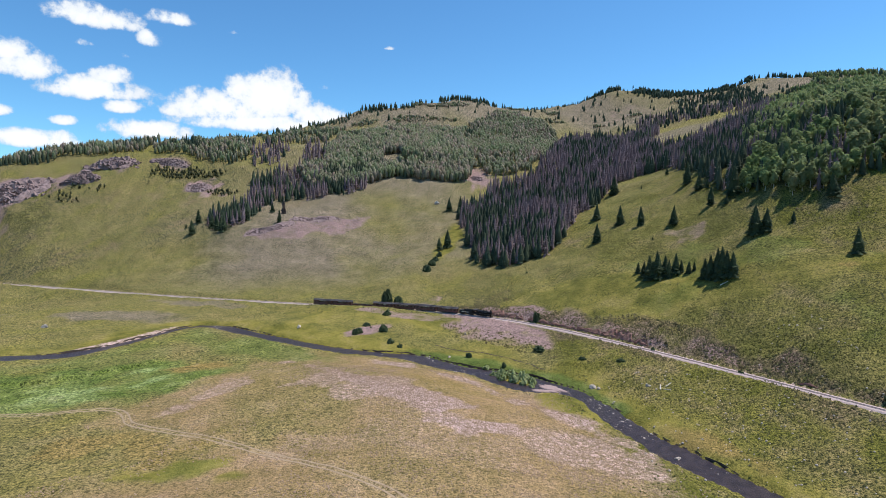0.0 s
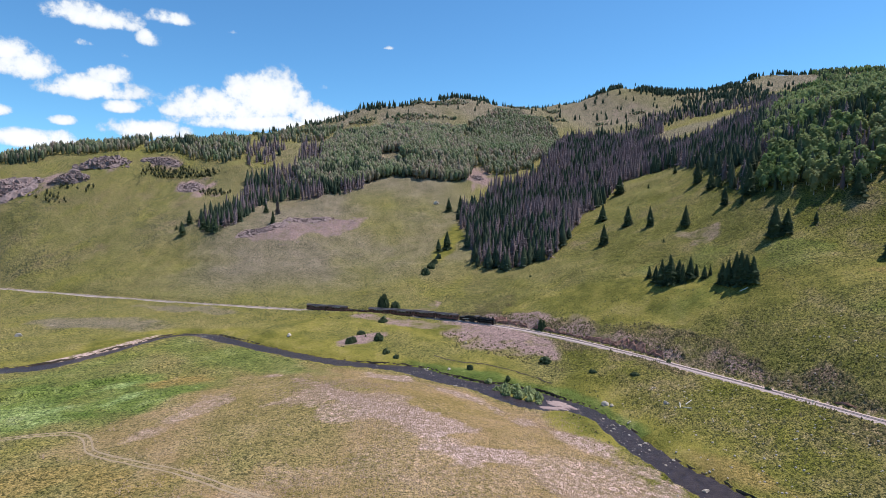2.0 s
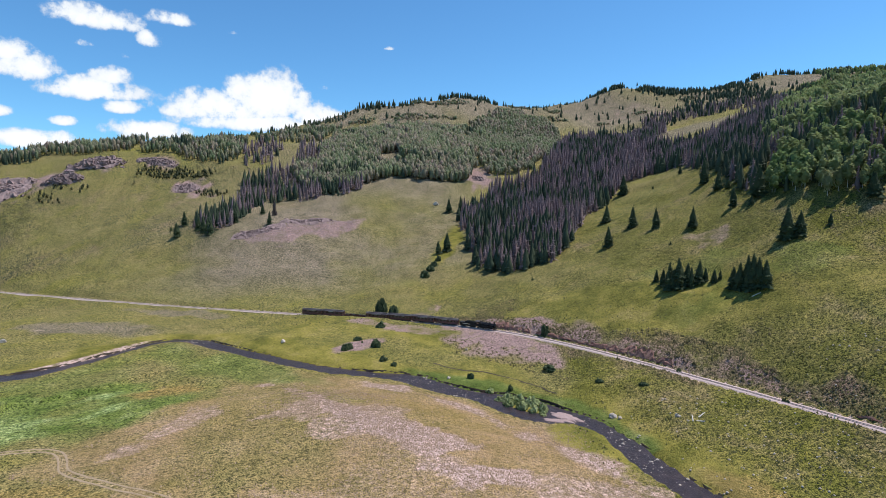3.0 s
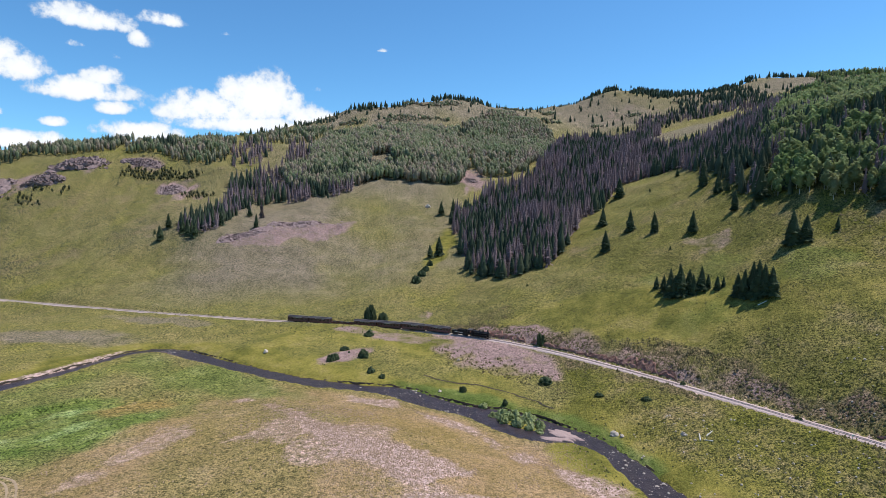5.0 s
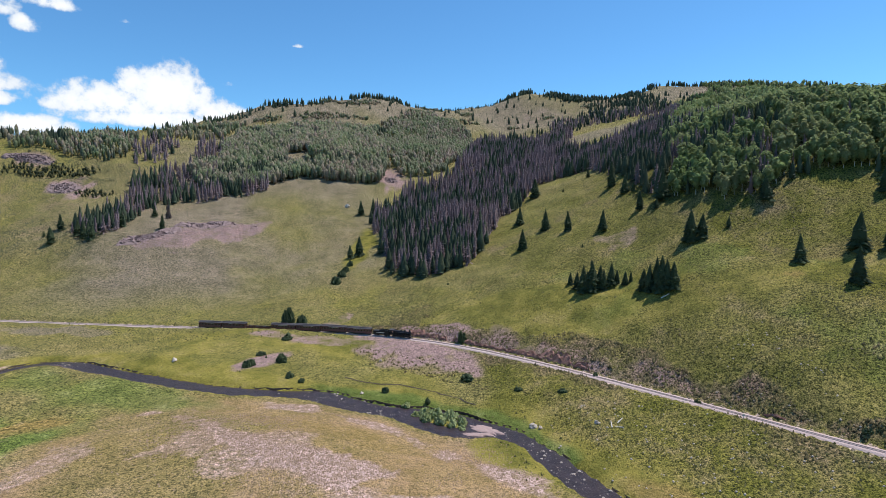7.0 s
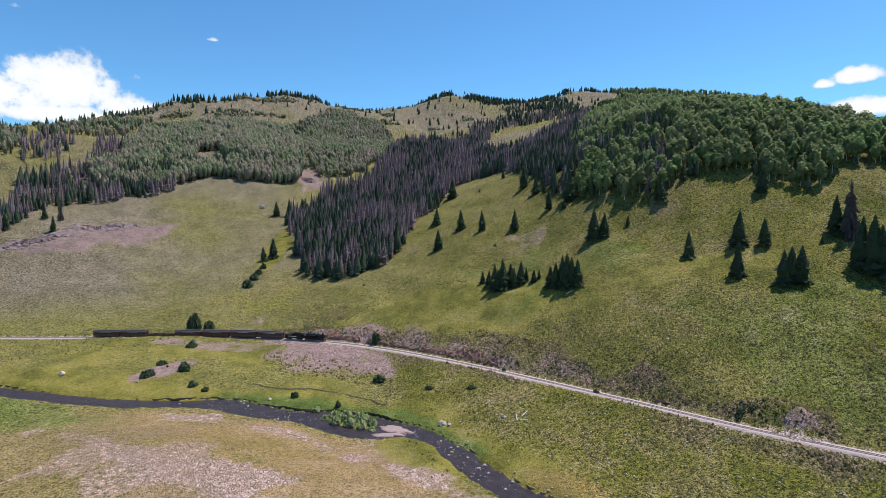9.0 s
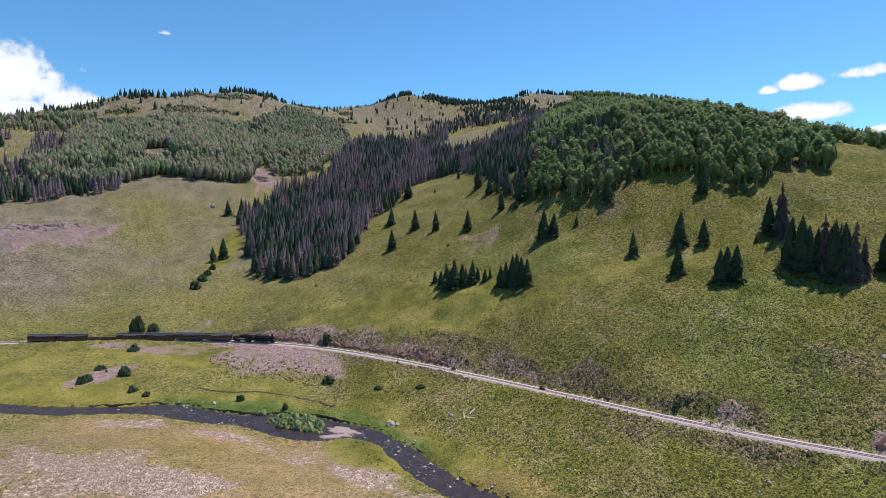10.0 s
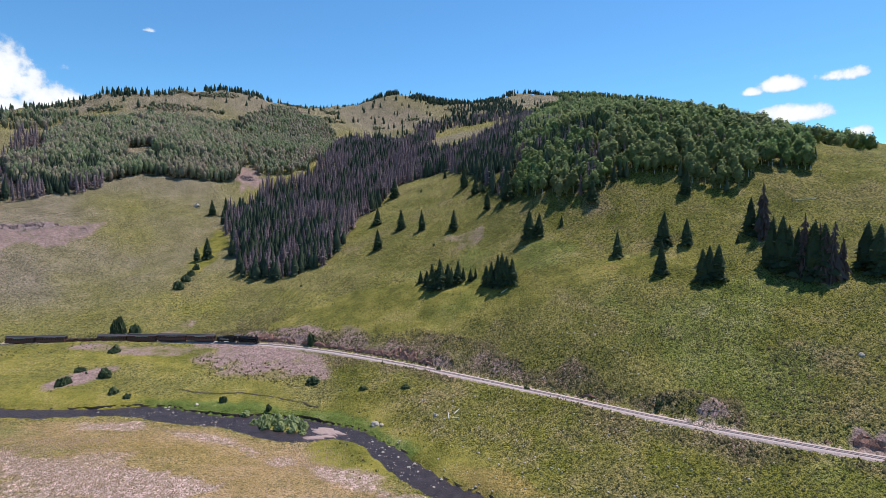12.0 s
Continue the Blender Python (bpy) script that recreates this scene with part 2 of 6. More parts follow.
    for bare in ("scree", "pale"):
        sward = mix_node(nt, 1.0, sward, ramp_node(nt, attribute(nt, bare), (0.3, (1, 1, 1)), (0.8, (0.5, 0.5, 0.5))), "MULTIPLY")
    c = mix_node(nt, 1.0, c, (0.855, 0.86, 0.89), "MULTIPLY")
    # dark ends of these ramps paint the shade that tufts would cast
    c = mix_node(nt, sward, c, ramp_node(nt, tuft, (0.42, (0.44, 0.47, 0.45)), (0.5, (1, 1, 1)), (0.58, (1.48, 1.44, 1.42))), "MULTIPLY")
    c = mix_node(nt, sward, c, ramp_node(nt, clump, (0.39, (0.34, 0.38, 0.34)), (0.47, (1, 1, 1)), (0.60, (1.36, 1.30, 1.26))), "MULTIPLY")
    c = mix_node(nt, sward, c, ramp_node(nt, fine, (0.38, (0.64, 0.69, 0.62)), (0.62, (1.26, 1.22, 1.18))), "MULTIPLY")
    nt.links.new(c, b.inputs["Base Color"])
    b.inputs["Roughness"].default_value, b.inputs["Specular IOR Level"].default_value = 0.95, 0.1
    h = nt.nodes.new("ShaderNodeMath")
    h.operation = "ADD"
    nt.links.new(clump, h.inputs[0])
    nt.links.new(tuft, h.inputs[1])
    bump(nt, b, h.outputs[0], 0.65, 0.6)
    return m


def water_material():
    m, nt, b = material("stream_water")
    c = ramp_node(nt, noise_node(nt, 0.35, 4), (0.3, (0.026, 0.020, 0.024)), (0.7, (0.060, 0.044, 0.048)))
    nt.links.new(c, b.inputs["Base Color"])
    b.inputs["Roughness"].default_value, b.inputs["Specular IOR Level"].default_value = 0.3, 0.22
    bump(nt, b, noise_node(nt, 1.6, 5, 0.7), 0.8, 0.2)
    return m


RED_EARTH = surface("red_earth", (0.170, 0.078, 0.056), (0.380, 0.210, 0.165), 0.5, bump_by=0.9, deep=0.4)
# soil colour darkened to include the shade of undercut bank and ditch
SHADED_SOIL = surface("shaded_soil", (0.030, 0.022, 0.016), (0.085, 0.062, 0.044), 0.8, bump_by=0.8, deep=0.2)
GROUND, WATER = ground_material(), water_material()
NEEDLES = foliage("spruce_needles", (0.036, 0.056, 0.028), (0.090, 0.118, 0.056), through=0.35)
NEEDLES_FAR = foliage("spruce_needles_stand", (0.048, 0.070, 0.043), (0.102, 0.130, 0.078), per_object=False, scale=0.1, grain=0.35)
DEAD = foliage("dead_spruce_twigs", (0.105, 0.080, 0.072), (0.215, 0.165, 0.150), through=0.4)
# far stand: bluish distance haze is mixed into the twig colour
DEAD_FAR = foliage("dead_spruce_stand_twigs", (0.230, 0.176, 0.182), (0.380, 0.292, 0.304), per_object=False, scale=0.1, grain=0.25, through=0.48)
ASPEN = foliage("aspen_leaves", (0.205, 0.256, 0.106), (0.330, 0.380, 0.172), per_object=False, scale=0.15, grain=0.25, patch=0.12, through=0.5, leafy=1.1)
# far leaves: extra blue in the colour stands for haze over the hill
ASPEN_FAR = foliage("aspen_leaves_hazed", (0.240, 0.266, 0.152), (0.318, 0.336, 0.205), (0.305, 0.264, 0.194), per_object=False, scale=0.08, grain=0.2, patch=0.12, through=0.5, leafy=0.7)
SHRUB = foliage("shrub_leaves", (0.048, 0.074, 0.034), (0.125, 0.158, 0.080), through=0.4)
WILLOW = foliage("willow_leaves", dark=(0.290, 0.335, 0.130), light=(0.500, 0.540, 0.270), through=0.45)
SAGE = foliage("sagebrush", (0.075, 0.076, 0.022), (0.185, 0.168, 0.058), (0.038, 0.042, 0.014), per_object=False, scale=0.05)
SAGE_GREY = foliage("grey_sagebrush", (0.090, 0.074, 0.032), (0.195, 0.158, 0.080), (0.048, 0.045, 0.018), per_object=False, scale=0.05)
SCRUB = foliage("dark_scrub", (0.034, 0.044, 0.020), (0.110, 0.115, 0.058), per_object=False, scale=0.05)
EARTH = surface("bare_earth", (0.255, 0.180, 0.105), (0.410, 0.300, 0.200), 0.6, bump_by=0.5, deep=0.1)
BARK = surface("bark", (0.060, 0.045, 0.035), (0.150, 0.120, 0.100), 1.5)
ASPEN_BARK = surface("aspen_bark", (0.300, 0.290, 0.250), (0.600, 0.580, 0.520), 2.0)
ROCK = surface("pink_volcanic_rock", (0.135, 0.092, 0.088), (0.330, 0.236, 0.224), 0.22, bump_by=0.9, deep=0.5, random=0.3)
STONE = surface("river_stone", (0.300, 0.245, 0.200), (0.600, 0.510, 0.440), 1.2, bump_by=0.5, deep=0.1, random=0.5)
BALLAST = surface("ballast", (0.385, 0.290, 0.268), (0.570, 0.440, 0.410), 1.8, bump_by=0.8, deep=0.15)
RUST = surface("rail_steel", (0.260, 0.205, 0.195), (0.420, 0.350, 0.340), 3.0, 0.6, 0.0)
TIE = surface("tie_timber", (0.400, 0.305, 0.285), (0.560, 0.440, 0.415), 2.5)
LOG = surface("bleached_timber", (0.400, 0.360, 0.320), (0.700, 0.660, 0.610), 2.0)
COACH = surface("maroon_coach_paint", (0.090, 0.030, 0.030), (0.150, 0.052, 0.052), 1.2, 0.45, bump_by=0.1, spec=0.5)
ROOF = surface("grey_black_roof", (0.050, 0.043, 0.047), (0.100, 0.088, 0.094), 1.5, 0.6, bump_by=0.2)
BLACK = surface("black_engine_paint", (0.008, 0.008, 0.009), (0.026, 0.026, 0.028), 1.5, 0.38, 0.2, 0.1)
STEEL = surface("worn_steel", (0.120, 0.115, 0.110), (0.280, 0.270, 0.265), 3.0, 0.4, 0.8, 0.1)
TIMBER = surface("red_brown_deck", (0.060, 0.030, 0.024), (0.120, 0.065, 0.050), 2.0)
PALE = surface("pale_lettering_paint", (0.550, 0.500, 0.400), (0.720, 0.680, 0.580), 4.0, 0.6)
GLASS, nt_, b_ = material("window_glass")
b_.inputs["Base Color"].default_value, b_.inputs["Roughness"].default_value = (0.02, 0.023, 0.026, 1), 0.06
b_.inputs["Specular IOR Level"].default_value = 0.8
LAMP, nt_, b_ = material("lamp_lens")
b_.inputs["Base Color"].default_value, b_.inputs["Roughness"].default_value = (0.75, 0.74, 0.68, 1), 0.15

# ---- the lie of the land ----
# spot heights in rows across the valley: y: [(x, height), ...]
VALLEY = {
    60: [(-240, 9), (-150, 10), (-90, 12), (-30, 13), (30, 10), (90, 2), (150, 7), (210, 24)],
    110: [(-240, 9), (-150, 9), (-90, 12), (-30, 15), (30, 10), (90, 1), (150, 7), (210, 27)],
    160: [(-240, 8), (-150, 8), (-90, 10), (-30, 11), (30, 6), (90, 2), (150, 14), (210, 38)],
    210: [(-240, 8), (-150, 6), (-90, 9), (-30, 11), (30, 2), (90, 8), (150, 33), (210, 53)],
    260: [(-240, 9), (-150, 8), (-90, 5), (-30, 5), (30, 5), (90, 15), (150, 46), (210, 66)],
    310: [(-240, 9), (-150, 9), (-90, 11), (-30, 11), (30, 11), (90, 30), (150, 55), (210, 94)],
}
SLOPES = {
    60: [(280, 45), (340, 56), (420, 66), (600, 83)],
    130: [(280, 55), (340, 70), (420, 80), (600, 96)],
    200: [(280, 72), (340, 92), (420, 98), (600, 108)],
    270: [(280, 105), (340, 118), (420, 115), (600, 119)],
    300: [(600, 122)],
    340: [(280, 135), (340, 140), (420, 134), (600, 131)],
    365: [(-300, 3), (-200, 9), (-100, 9), (0, 13), (60, 31), (120, 54), (180, 85), (250, 131), (330, 146)],
    372: [(-40, 15)],
}
UPPER_SLOPES = {
    430: [(-300, 2), (-200, 13), (-100, 19), (0, 31), (60, 40), (120, 62), (180, 91), (250, 130), (330, 154)],
    480: [(-430, 4), (-360, 9)],
    520: [(-450, 24), (-300, 38), (-180, 57), (-60, 44), (60, 62), (180, 96), (300, 150)],
    620: [(-450, 91), (-300, 89), (-180, 83), (-60, 87), (60, 78), (180, 105), (300, 151)],
    690: [(-490, 129), (-420, 137)],
    740: [(-550, 145), (-380, 156), (-200, 134), (-60, 144), (80, 135), (220, 142), (380, 190), (560, 235)],
}
HEIGHTS = {
    -200: [(-900, -4), (-450, 8), (-300, 11), (0, 12), (250, 23), (500, 40), (900, 49), (1300, 46)],
    150: [(-900, 9), (-450, 9), (900, 80), (1300, 80)],
    190: [(20, 7), (-15, 13)],
    235: [(75, 10), (110, 17)],
    280: [(170, 59)],
    285: [(60, 11)],
    400: [(480, 148)],
    450: [(-900, 39), (-450, 1), (900, 120), (1300, 100)],
    466: [(531, 160)],
    600: [(460, 195)],
    800: [(-900, 89), (-450, 162), (900, 215), (1300, 212)],
    930: [(-600, 135), (-350, 183), (-150, 201), (50, 198), (250, 185), (450, 228), (650, 270), (850, 291)],
}
HILLTOPS = {
    1060: [(-181, 246), (-89, 265)],
    1120: [(825, 336)],
    1150: [(-300, 204), (-80, 285), (120, 278), (330, 268), (560, 309), (800, 340)],
    1205: [(473, 316)],
    1210: [(-20, 301), (74, 300)],
    1265: [(640, 333), (709, 362)],
    1290: [(406, 343)],
    1350: [(-300, 188), (-80, 271), (120, 302), (330, 320), (560, 314), (800, 351)],
    1480: [(212, 322), (300, 330)],
    1700: [(-700, 49), (-300, 150), (100, 279), (500, 300), (900, 273), (1300, 213)],
    2100: [(-700, 49), (-300, 140), (100, 229), (500, 238), (900, 212), (1300, 186)],
}


def bend_plate(rows):
    """A smooth surface (thin plate spline) over the spot heights."""
    q = np.array([(x, y) for r in rows for y, row in r.items() for x, _ in row], float) / 100
    h = np.array([z for r in rows for row in r.values() for _, z in row], float)
    n = len(q)

    def kernel(r2):
        return 0.5 * r2 * np.log(r2 + 1e-12)

    a = np.zeros((n + 3, n + 3))
    a[:n, :n] = kernel(((q[:, None] - q[None]) ** 2).sum(-1)) + 1e-4 * np.eye(n)
    a[:n, n], a[:n, n + 1:] = 1, q
    a[n, :n], a[n + 1:, :n] = 1, q.T
    c = np.linalg.solve(a, np.r_[h, 0, 0, 0])

    def height(x, y):
        p = np.stack([np.clip(x, -1000, 1400), np.clip(y, -260, 2200)], -1).reshape(-1, 2) / 100
        out = np.empty(len(p))
        for i in range(0, len(p), 20000):
            s = p[i:i + 20000]
            out[i:i + 20000] = c[n] + s @ c[n + 1:] + kernel(((s[:, None] - q[None]) ** 2).sum(-1)) @ c[:n]
        return out.reshape(np.shape(x))

    return height


def value_noise(x, y, size, seed=0):
    """Smooth noise between -1 and 1 with patches about size metres across."""
    x, y = np.asarray(x, float) / size + 1000.37, np.asarray(y, float) / size + 1000.71
    i, j = np.floor(x).astype(np.int64), np.floor(y).astype(np.int64)
    u, v = x - i, y - j
    u, v = u * u * u * (u * (6 * u - 15) + 10), v * v * v * (v * (6 * v - 15) + 10)

    def lattice(a, b):
        k = (a * 73856093 ^ b * 19349663 ^ (seed + 11) * 83492791) & 0x7FFFFFFF
        k = (k * 1103515245 + 12345) & 0x7FFFFFFF
        k = ((k >> 13) ^ k) * 60493 & 0x7FFFFFFF
        return (k % 10007) / 5003.5 - 1

    top = lattice(i, j) * (1 - u) + lattice(i + 1, j) * u
    low = lattice(i, j + 1) * (1 - u) + lattice(i + 1, j + 1) * u
    return top * (1 - v) + low * v


def fractal(x, y, size, octaves=4, seed=0):
    return sum(value_noise(x, y, size / 2**k, seed + k) * 0.55**k for k in range(octaves))


def smooth_line(points, step):
    """A Catmull-Rom curve through points, sampled about every step metres."""
    p = [np.array(q, float) for q in points]
    p = [2 * p[0] - p[1], *p, 2 * p[-1] - p[-2]]
    out = []
    for a, b, c, d in zip(p, p[1:], p[2:], p[3:]):
        n = max(2, int(np.linalg.norm(c - b) / step))
        for t in np.arange(n) / n:
            out.append(0.5 * (2 * b + (c - a) * t + (2 * a - 5 * b + 4 * c - d) * t**2 + (3 * b - a - 3 * c + d) * t**3))
    return np.array(out + [p[-2]])


def beside(x, y, line):
    """Distance to a line (positive on its left hand), and the index of the nearest sample."""
    x, y = np.ravel(x), np.ravel(y)
    far, near = np.full(len(x), 1e9), np.zeros(len(x), int)
    lo, hi = line.min(0)[:2] - 70, line.max(0)[:2] + 70
    inside = np.where((x > lo[0]) & (x < hi[0]) & (y > lo[1]) & (y < hi[1]))[0]
    tan = np.gradient(line[:, :2], axis=0)
    tan /= np.linalg.norm(tan, axis=1)[:, None]
    for s in range(0, len(inside), 20000):
        k = inside[s:s + 20000]
        dx, dy = x[k][:, None] - line[None, :, 0], y[k][:, None] - line[None, :, 1]
        n = np.argmin(dx * dx + dy * dy, 1)
        r = np.arange(len(k))
        side = tan[n, 0] * dy[r, n] - tan[n, 1] * dx[r, n]
        far[k] = np.where(side >= 0, 1, -1) * np.hypot(dx[r, n], dy[r, n])
        near[k] = n
    return far, near


TRACK = smooth_line([(-900, 690), (-600, 572), (-400, 496), (-260, 437), (-190, 408), (-130, 386), (-80, 368), (-40, 353), (-10, 341.5), (15, 328), (40, 309.5), (60, 288.5), (80, 262), (100, 231.5), (120, 199), (140, 166), (155, 144.5), (178, 115), (220, 60), (280, -40), (330, -200)], 2.0)
TRACK_Z = 10.8 + 0.012 * np.clip(TRACK[:, 0], -500, 200)
# the stream's middle line, with its half width
STREAM = smooth_line([(-520, 190, 4.5), (-420, 205, 4.5), (-300, 232, 4.3), (-220, 244, 4.2), (-180, 250, 4.3), (-163, 268, 4.0), (-154, 290, 3.8), (-146, 307, 4.2), (-131, 311, 4.6), (-104, 296, 4.8), (-78, 282, 4.8), (-56, 271.5, 4.6), (-31, 265, 4.4),
                      (-14, 261, 6.2), (-3, 252.5, 6.2), (8, 245, 5.4), (19, 240, 7.4), (30, 232, 9.6), (40, 225.5, 8.8), (49, 221.5, 5.6), (56, 213.5, 4.2), (60, 202, 4.5), (62, 192, 4.6), (65, 182, 5.0), (70, 169, 5.6), (77, 155, 5.4), (86, 139, 5.2), (105, 100, 5), (130, 50, 5), (160, -50, 5), (190, -240, 5)], 2.0)
RIVER = STREAM[:, :2].copy()
RIVER_Z = np.clip(0.3 - 0.038 * (RIVER[:, 0] - 62), -0.8, 7.4)
RIVER_HALF = STREAM[:, 2] + 0.7 * value_noise(RIVER[:, 0], RIVER[:, 1], 9, 5)
plate = bend_plate((VALLEY, SLOPES, UPPER_SLOPES, HEIGHTS, HILLTOPS))


def scarp_width(y):
    """How far the broken, sage-grown earth reaches up the slope from the railway."""
    return np.interp(y, [118, 124, 130, 136, 149, 158, 166, 173, 180, 192, 218, 240, 270, 290, 305, 325, 345, 358], [1, 8, 6, 1, 2, 15, 17, 12, 5, 9, 12, 18, 27, 17, 11, 15, 15, 2])


def land(x, y, rough=True):
    """Height of the ground, with the railway's bed cut and filled into it and the stream's channel."""
    x, y = np.asarray(x, float), np.asarray(y, float)
    shape = x.shape
    x, y = x.ravel(), y.ravel()
    z = plate(x, y)
    dist = np.hypot(x, y - 40)
    if rough:
        far = np.clip((dist - 250) / 700, 0, 1)
        z = z + fractal(x, y, 30, 4, 3) * (0.45 + 2.2 * far) + fractal(x, y, 120, 3, 9) * 5.0 * far**2
    if rough:
        z = z + np.clip((z - 13) / 18, 0, 1) * (0.7 * fractal(x, y, 20, 4, 13) + 0.9 * value_noise(x + 0.25 * y, y * 0.25, 16, 14))
    d, n = beside(x, y, RIVER)
    d, half, zr = np.abs(d), RIVER_HALF[n], RIVER_Z[n]
    k = d < 40
    edge = np.maximum(d - half, 0)
    z[k] = np.minimum(z[k], (zr + 0.25 + 0.75 * np.clip(edge, 0, 1.3) + 0.10 * edge + 0.012 * edge**2)[k])
    z[k] = np.maximum(z[k], (zr + 0.15)[k])
    bed = np.clip((half + 0.7 - d) / 1.4, 0, 1)
    d, n = beside(x, y, TRACK)
    out = np.maximum(np.abs(d) - 2.9, 0)
    k = np.abs(d) < 60
    z[k] = np.clip(z[k], (TRACK_Z[n] - 0.62 * out)[k], (TRACK_Z[n] + 0.85 * out)[k])
    if rough:
        broken = np.clip((scarp_width(y) - d) / 4, 0, 1) * np.clip((d - 4) / 4, 0, 1)
        slid = np.clip((-d - 6) / 4, 0, 1) * np.clip((34 + d) / 6, 0, 1) * np.clip(1 - (np.abs(x - 27) - 22) / 8, 0, 1)
        z = z + broken * (0.5 + 1.5 * fractal(x, y, 11, 3, 71)) + 0.5 * slid * fractal(x, y, 8, 3, 72)
        z = z + 2.2 * np.exp(-((x - 152) ** 2 + (y - 160) ** 2) / 30)
    z = z * (1 - bed) + (zr - 0.7) * bed
    # the islet in the bend
    u, v = ((x - 31) * 0.80 - (y - 232.5) * 0.60) / 10.0, ((y - 232.5) * 0.80 + (x - 31) * 0.60) / 4.4
    k = np.hypot(u, v) < 1.3
    z[k] = np.maximum(z[k], 2.1 - 1.1 * np.hypot(u, v)[k] ** 2)
    return z.reshape(shape)


def soft_blob(x, y, cx, cy, rx, ry, turn=0.0, ragged=0.35, seed=0):
    """1 inside a ragged ellipse, 0 outside."""
    c, s = math.cos(radians(turn)), math.sin(radians(turn))
    u, v = ((x - cx) * c + (y - cy) * s) / rx, ((y - cy) * c - (x - cx) * s) / ry
    r = np.hypot(u, v) + ragged * fractal(x, y, max(rx, ry) * 0.7, 4, seed)
    return np.clip((1.25 - r) / 0.5, 0, 1)


def ground():
    def axis(lo, hi, fine_lo, fine_hi, step, grow):
        a = list(np.arange(fine_lo, fine_hi, step))
        s = step
        while a[-1] < hi:
            s *= grow
            a.append(a[-1] + s)
        s = step
        while a[0] > lo:
            s *= grow
            a.insert(0, a[0] - s)
        return np.array(a)

    xs, ys = axis(-4200, 4200, -330, 200, 1.9, 1.055), axis(-1800, 4800, 110, 470, 1.9, 1.055)
    X, Y = np.meshgrid(xs, ys)
    Z = land(X, Y)
    beyond = np.clip((np.hypot(X, Y - 500) - 1500) / 1500, 0, 1)
    Z = Z * (1 - beyond) - 30 * beyond
    nx, ny = len(xs), len(ys)
    idx = np.arange(nx * ny).reshape(ny, nx)
    faces = np.stack([idx[:-1, :-1], idx[:-1, 1:], idx[1:, 1:], idx[1:, :-1]], -1).reshape(-1, 4)
    me = bpy.data.meshes.new("ground")
    me.vertices.add(nx * ny)
    me.vertices.foreach_set("co", np.stack([X, Y, Z], -1).ravel())
    me.loops.add(len(faces) * 4)
    me.loops.foreach_set("vertex_index", faces.ravel())
    me.polygons.add(len(faces))
    me.polygons.foreach_set("loop_start", np.arange(len(faces)) * 4)
    me.polygons.foreach_set("use_smooth", np.ones(len(faces), bool))
    me.update()
    ob = new("ground", me)
    me.materials.append(GROUND)
    x, y = X.ravel(), Y.ravel()
    for name, mask in covers(x, y).items():
        at = me.attributes.new(name, "FLOAT", "POINT")
        at.data.foreach_set("value", np.clip(mask, 0, 1).astype(np.float32))
    return tagged(ob, "olive and straw-coloured mountain grassland with bare patches", "ground", kind="structure")


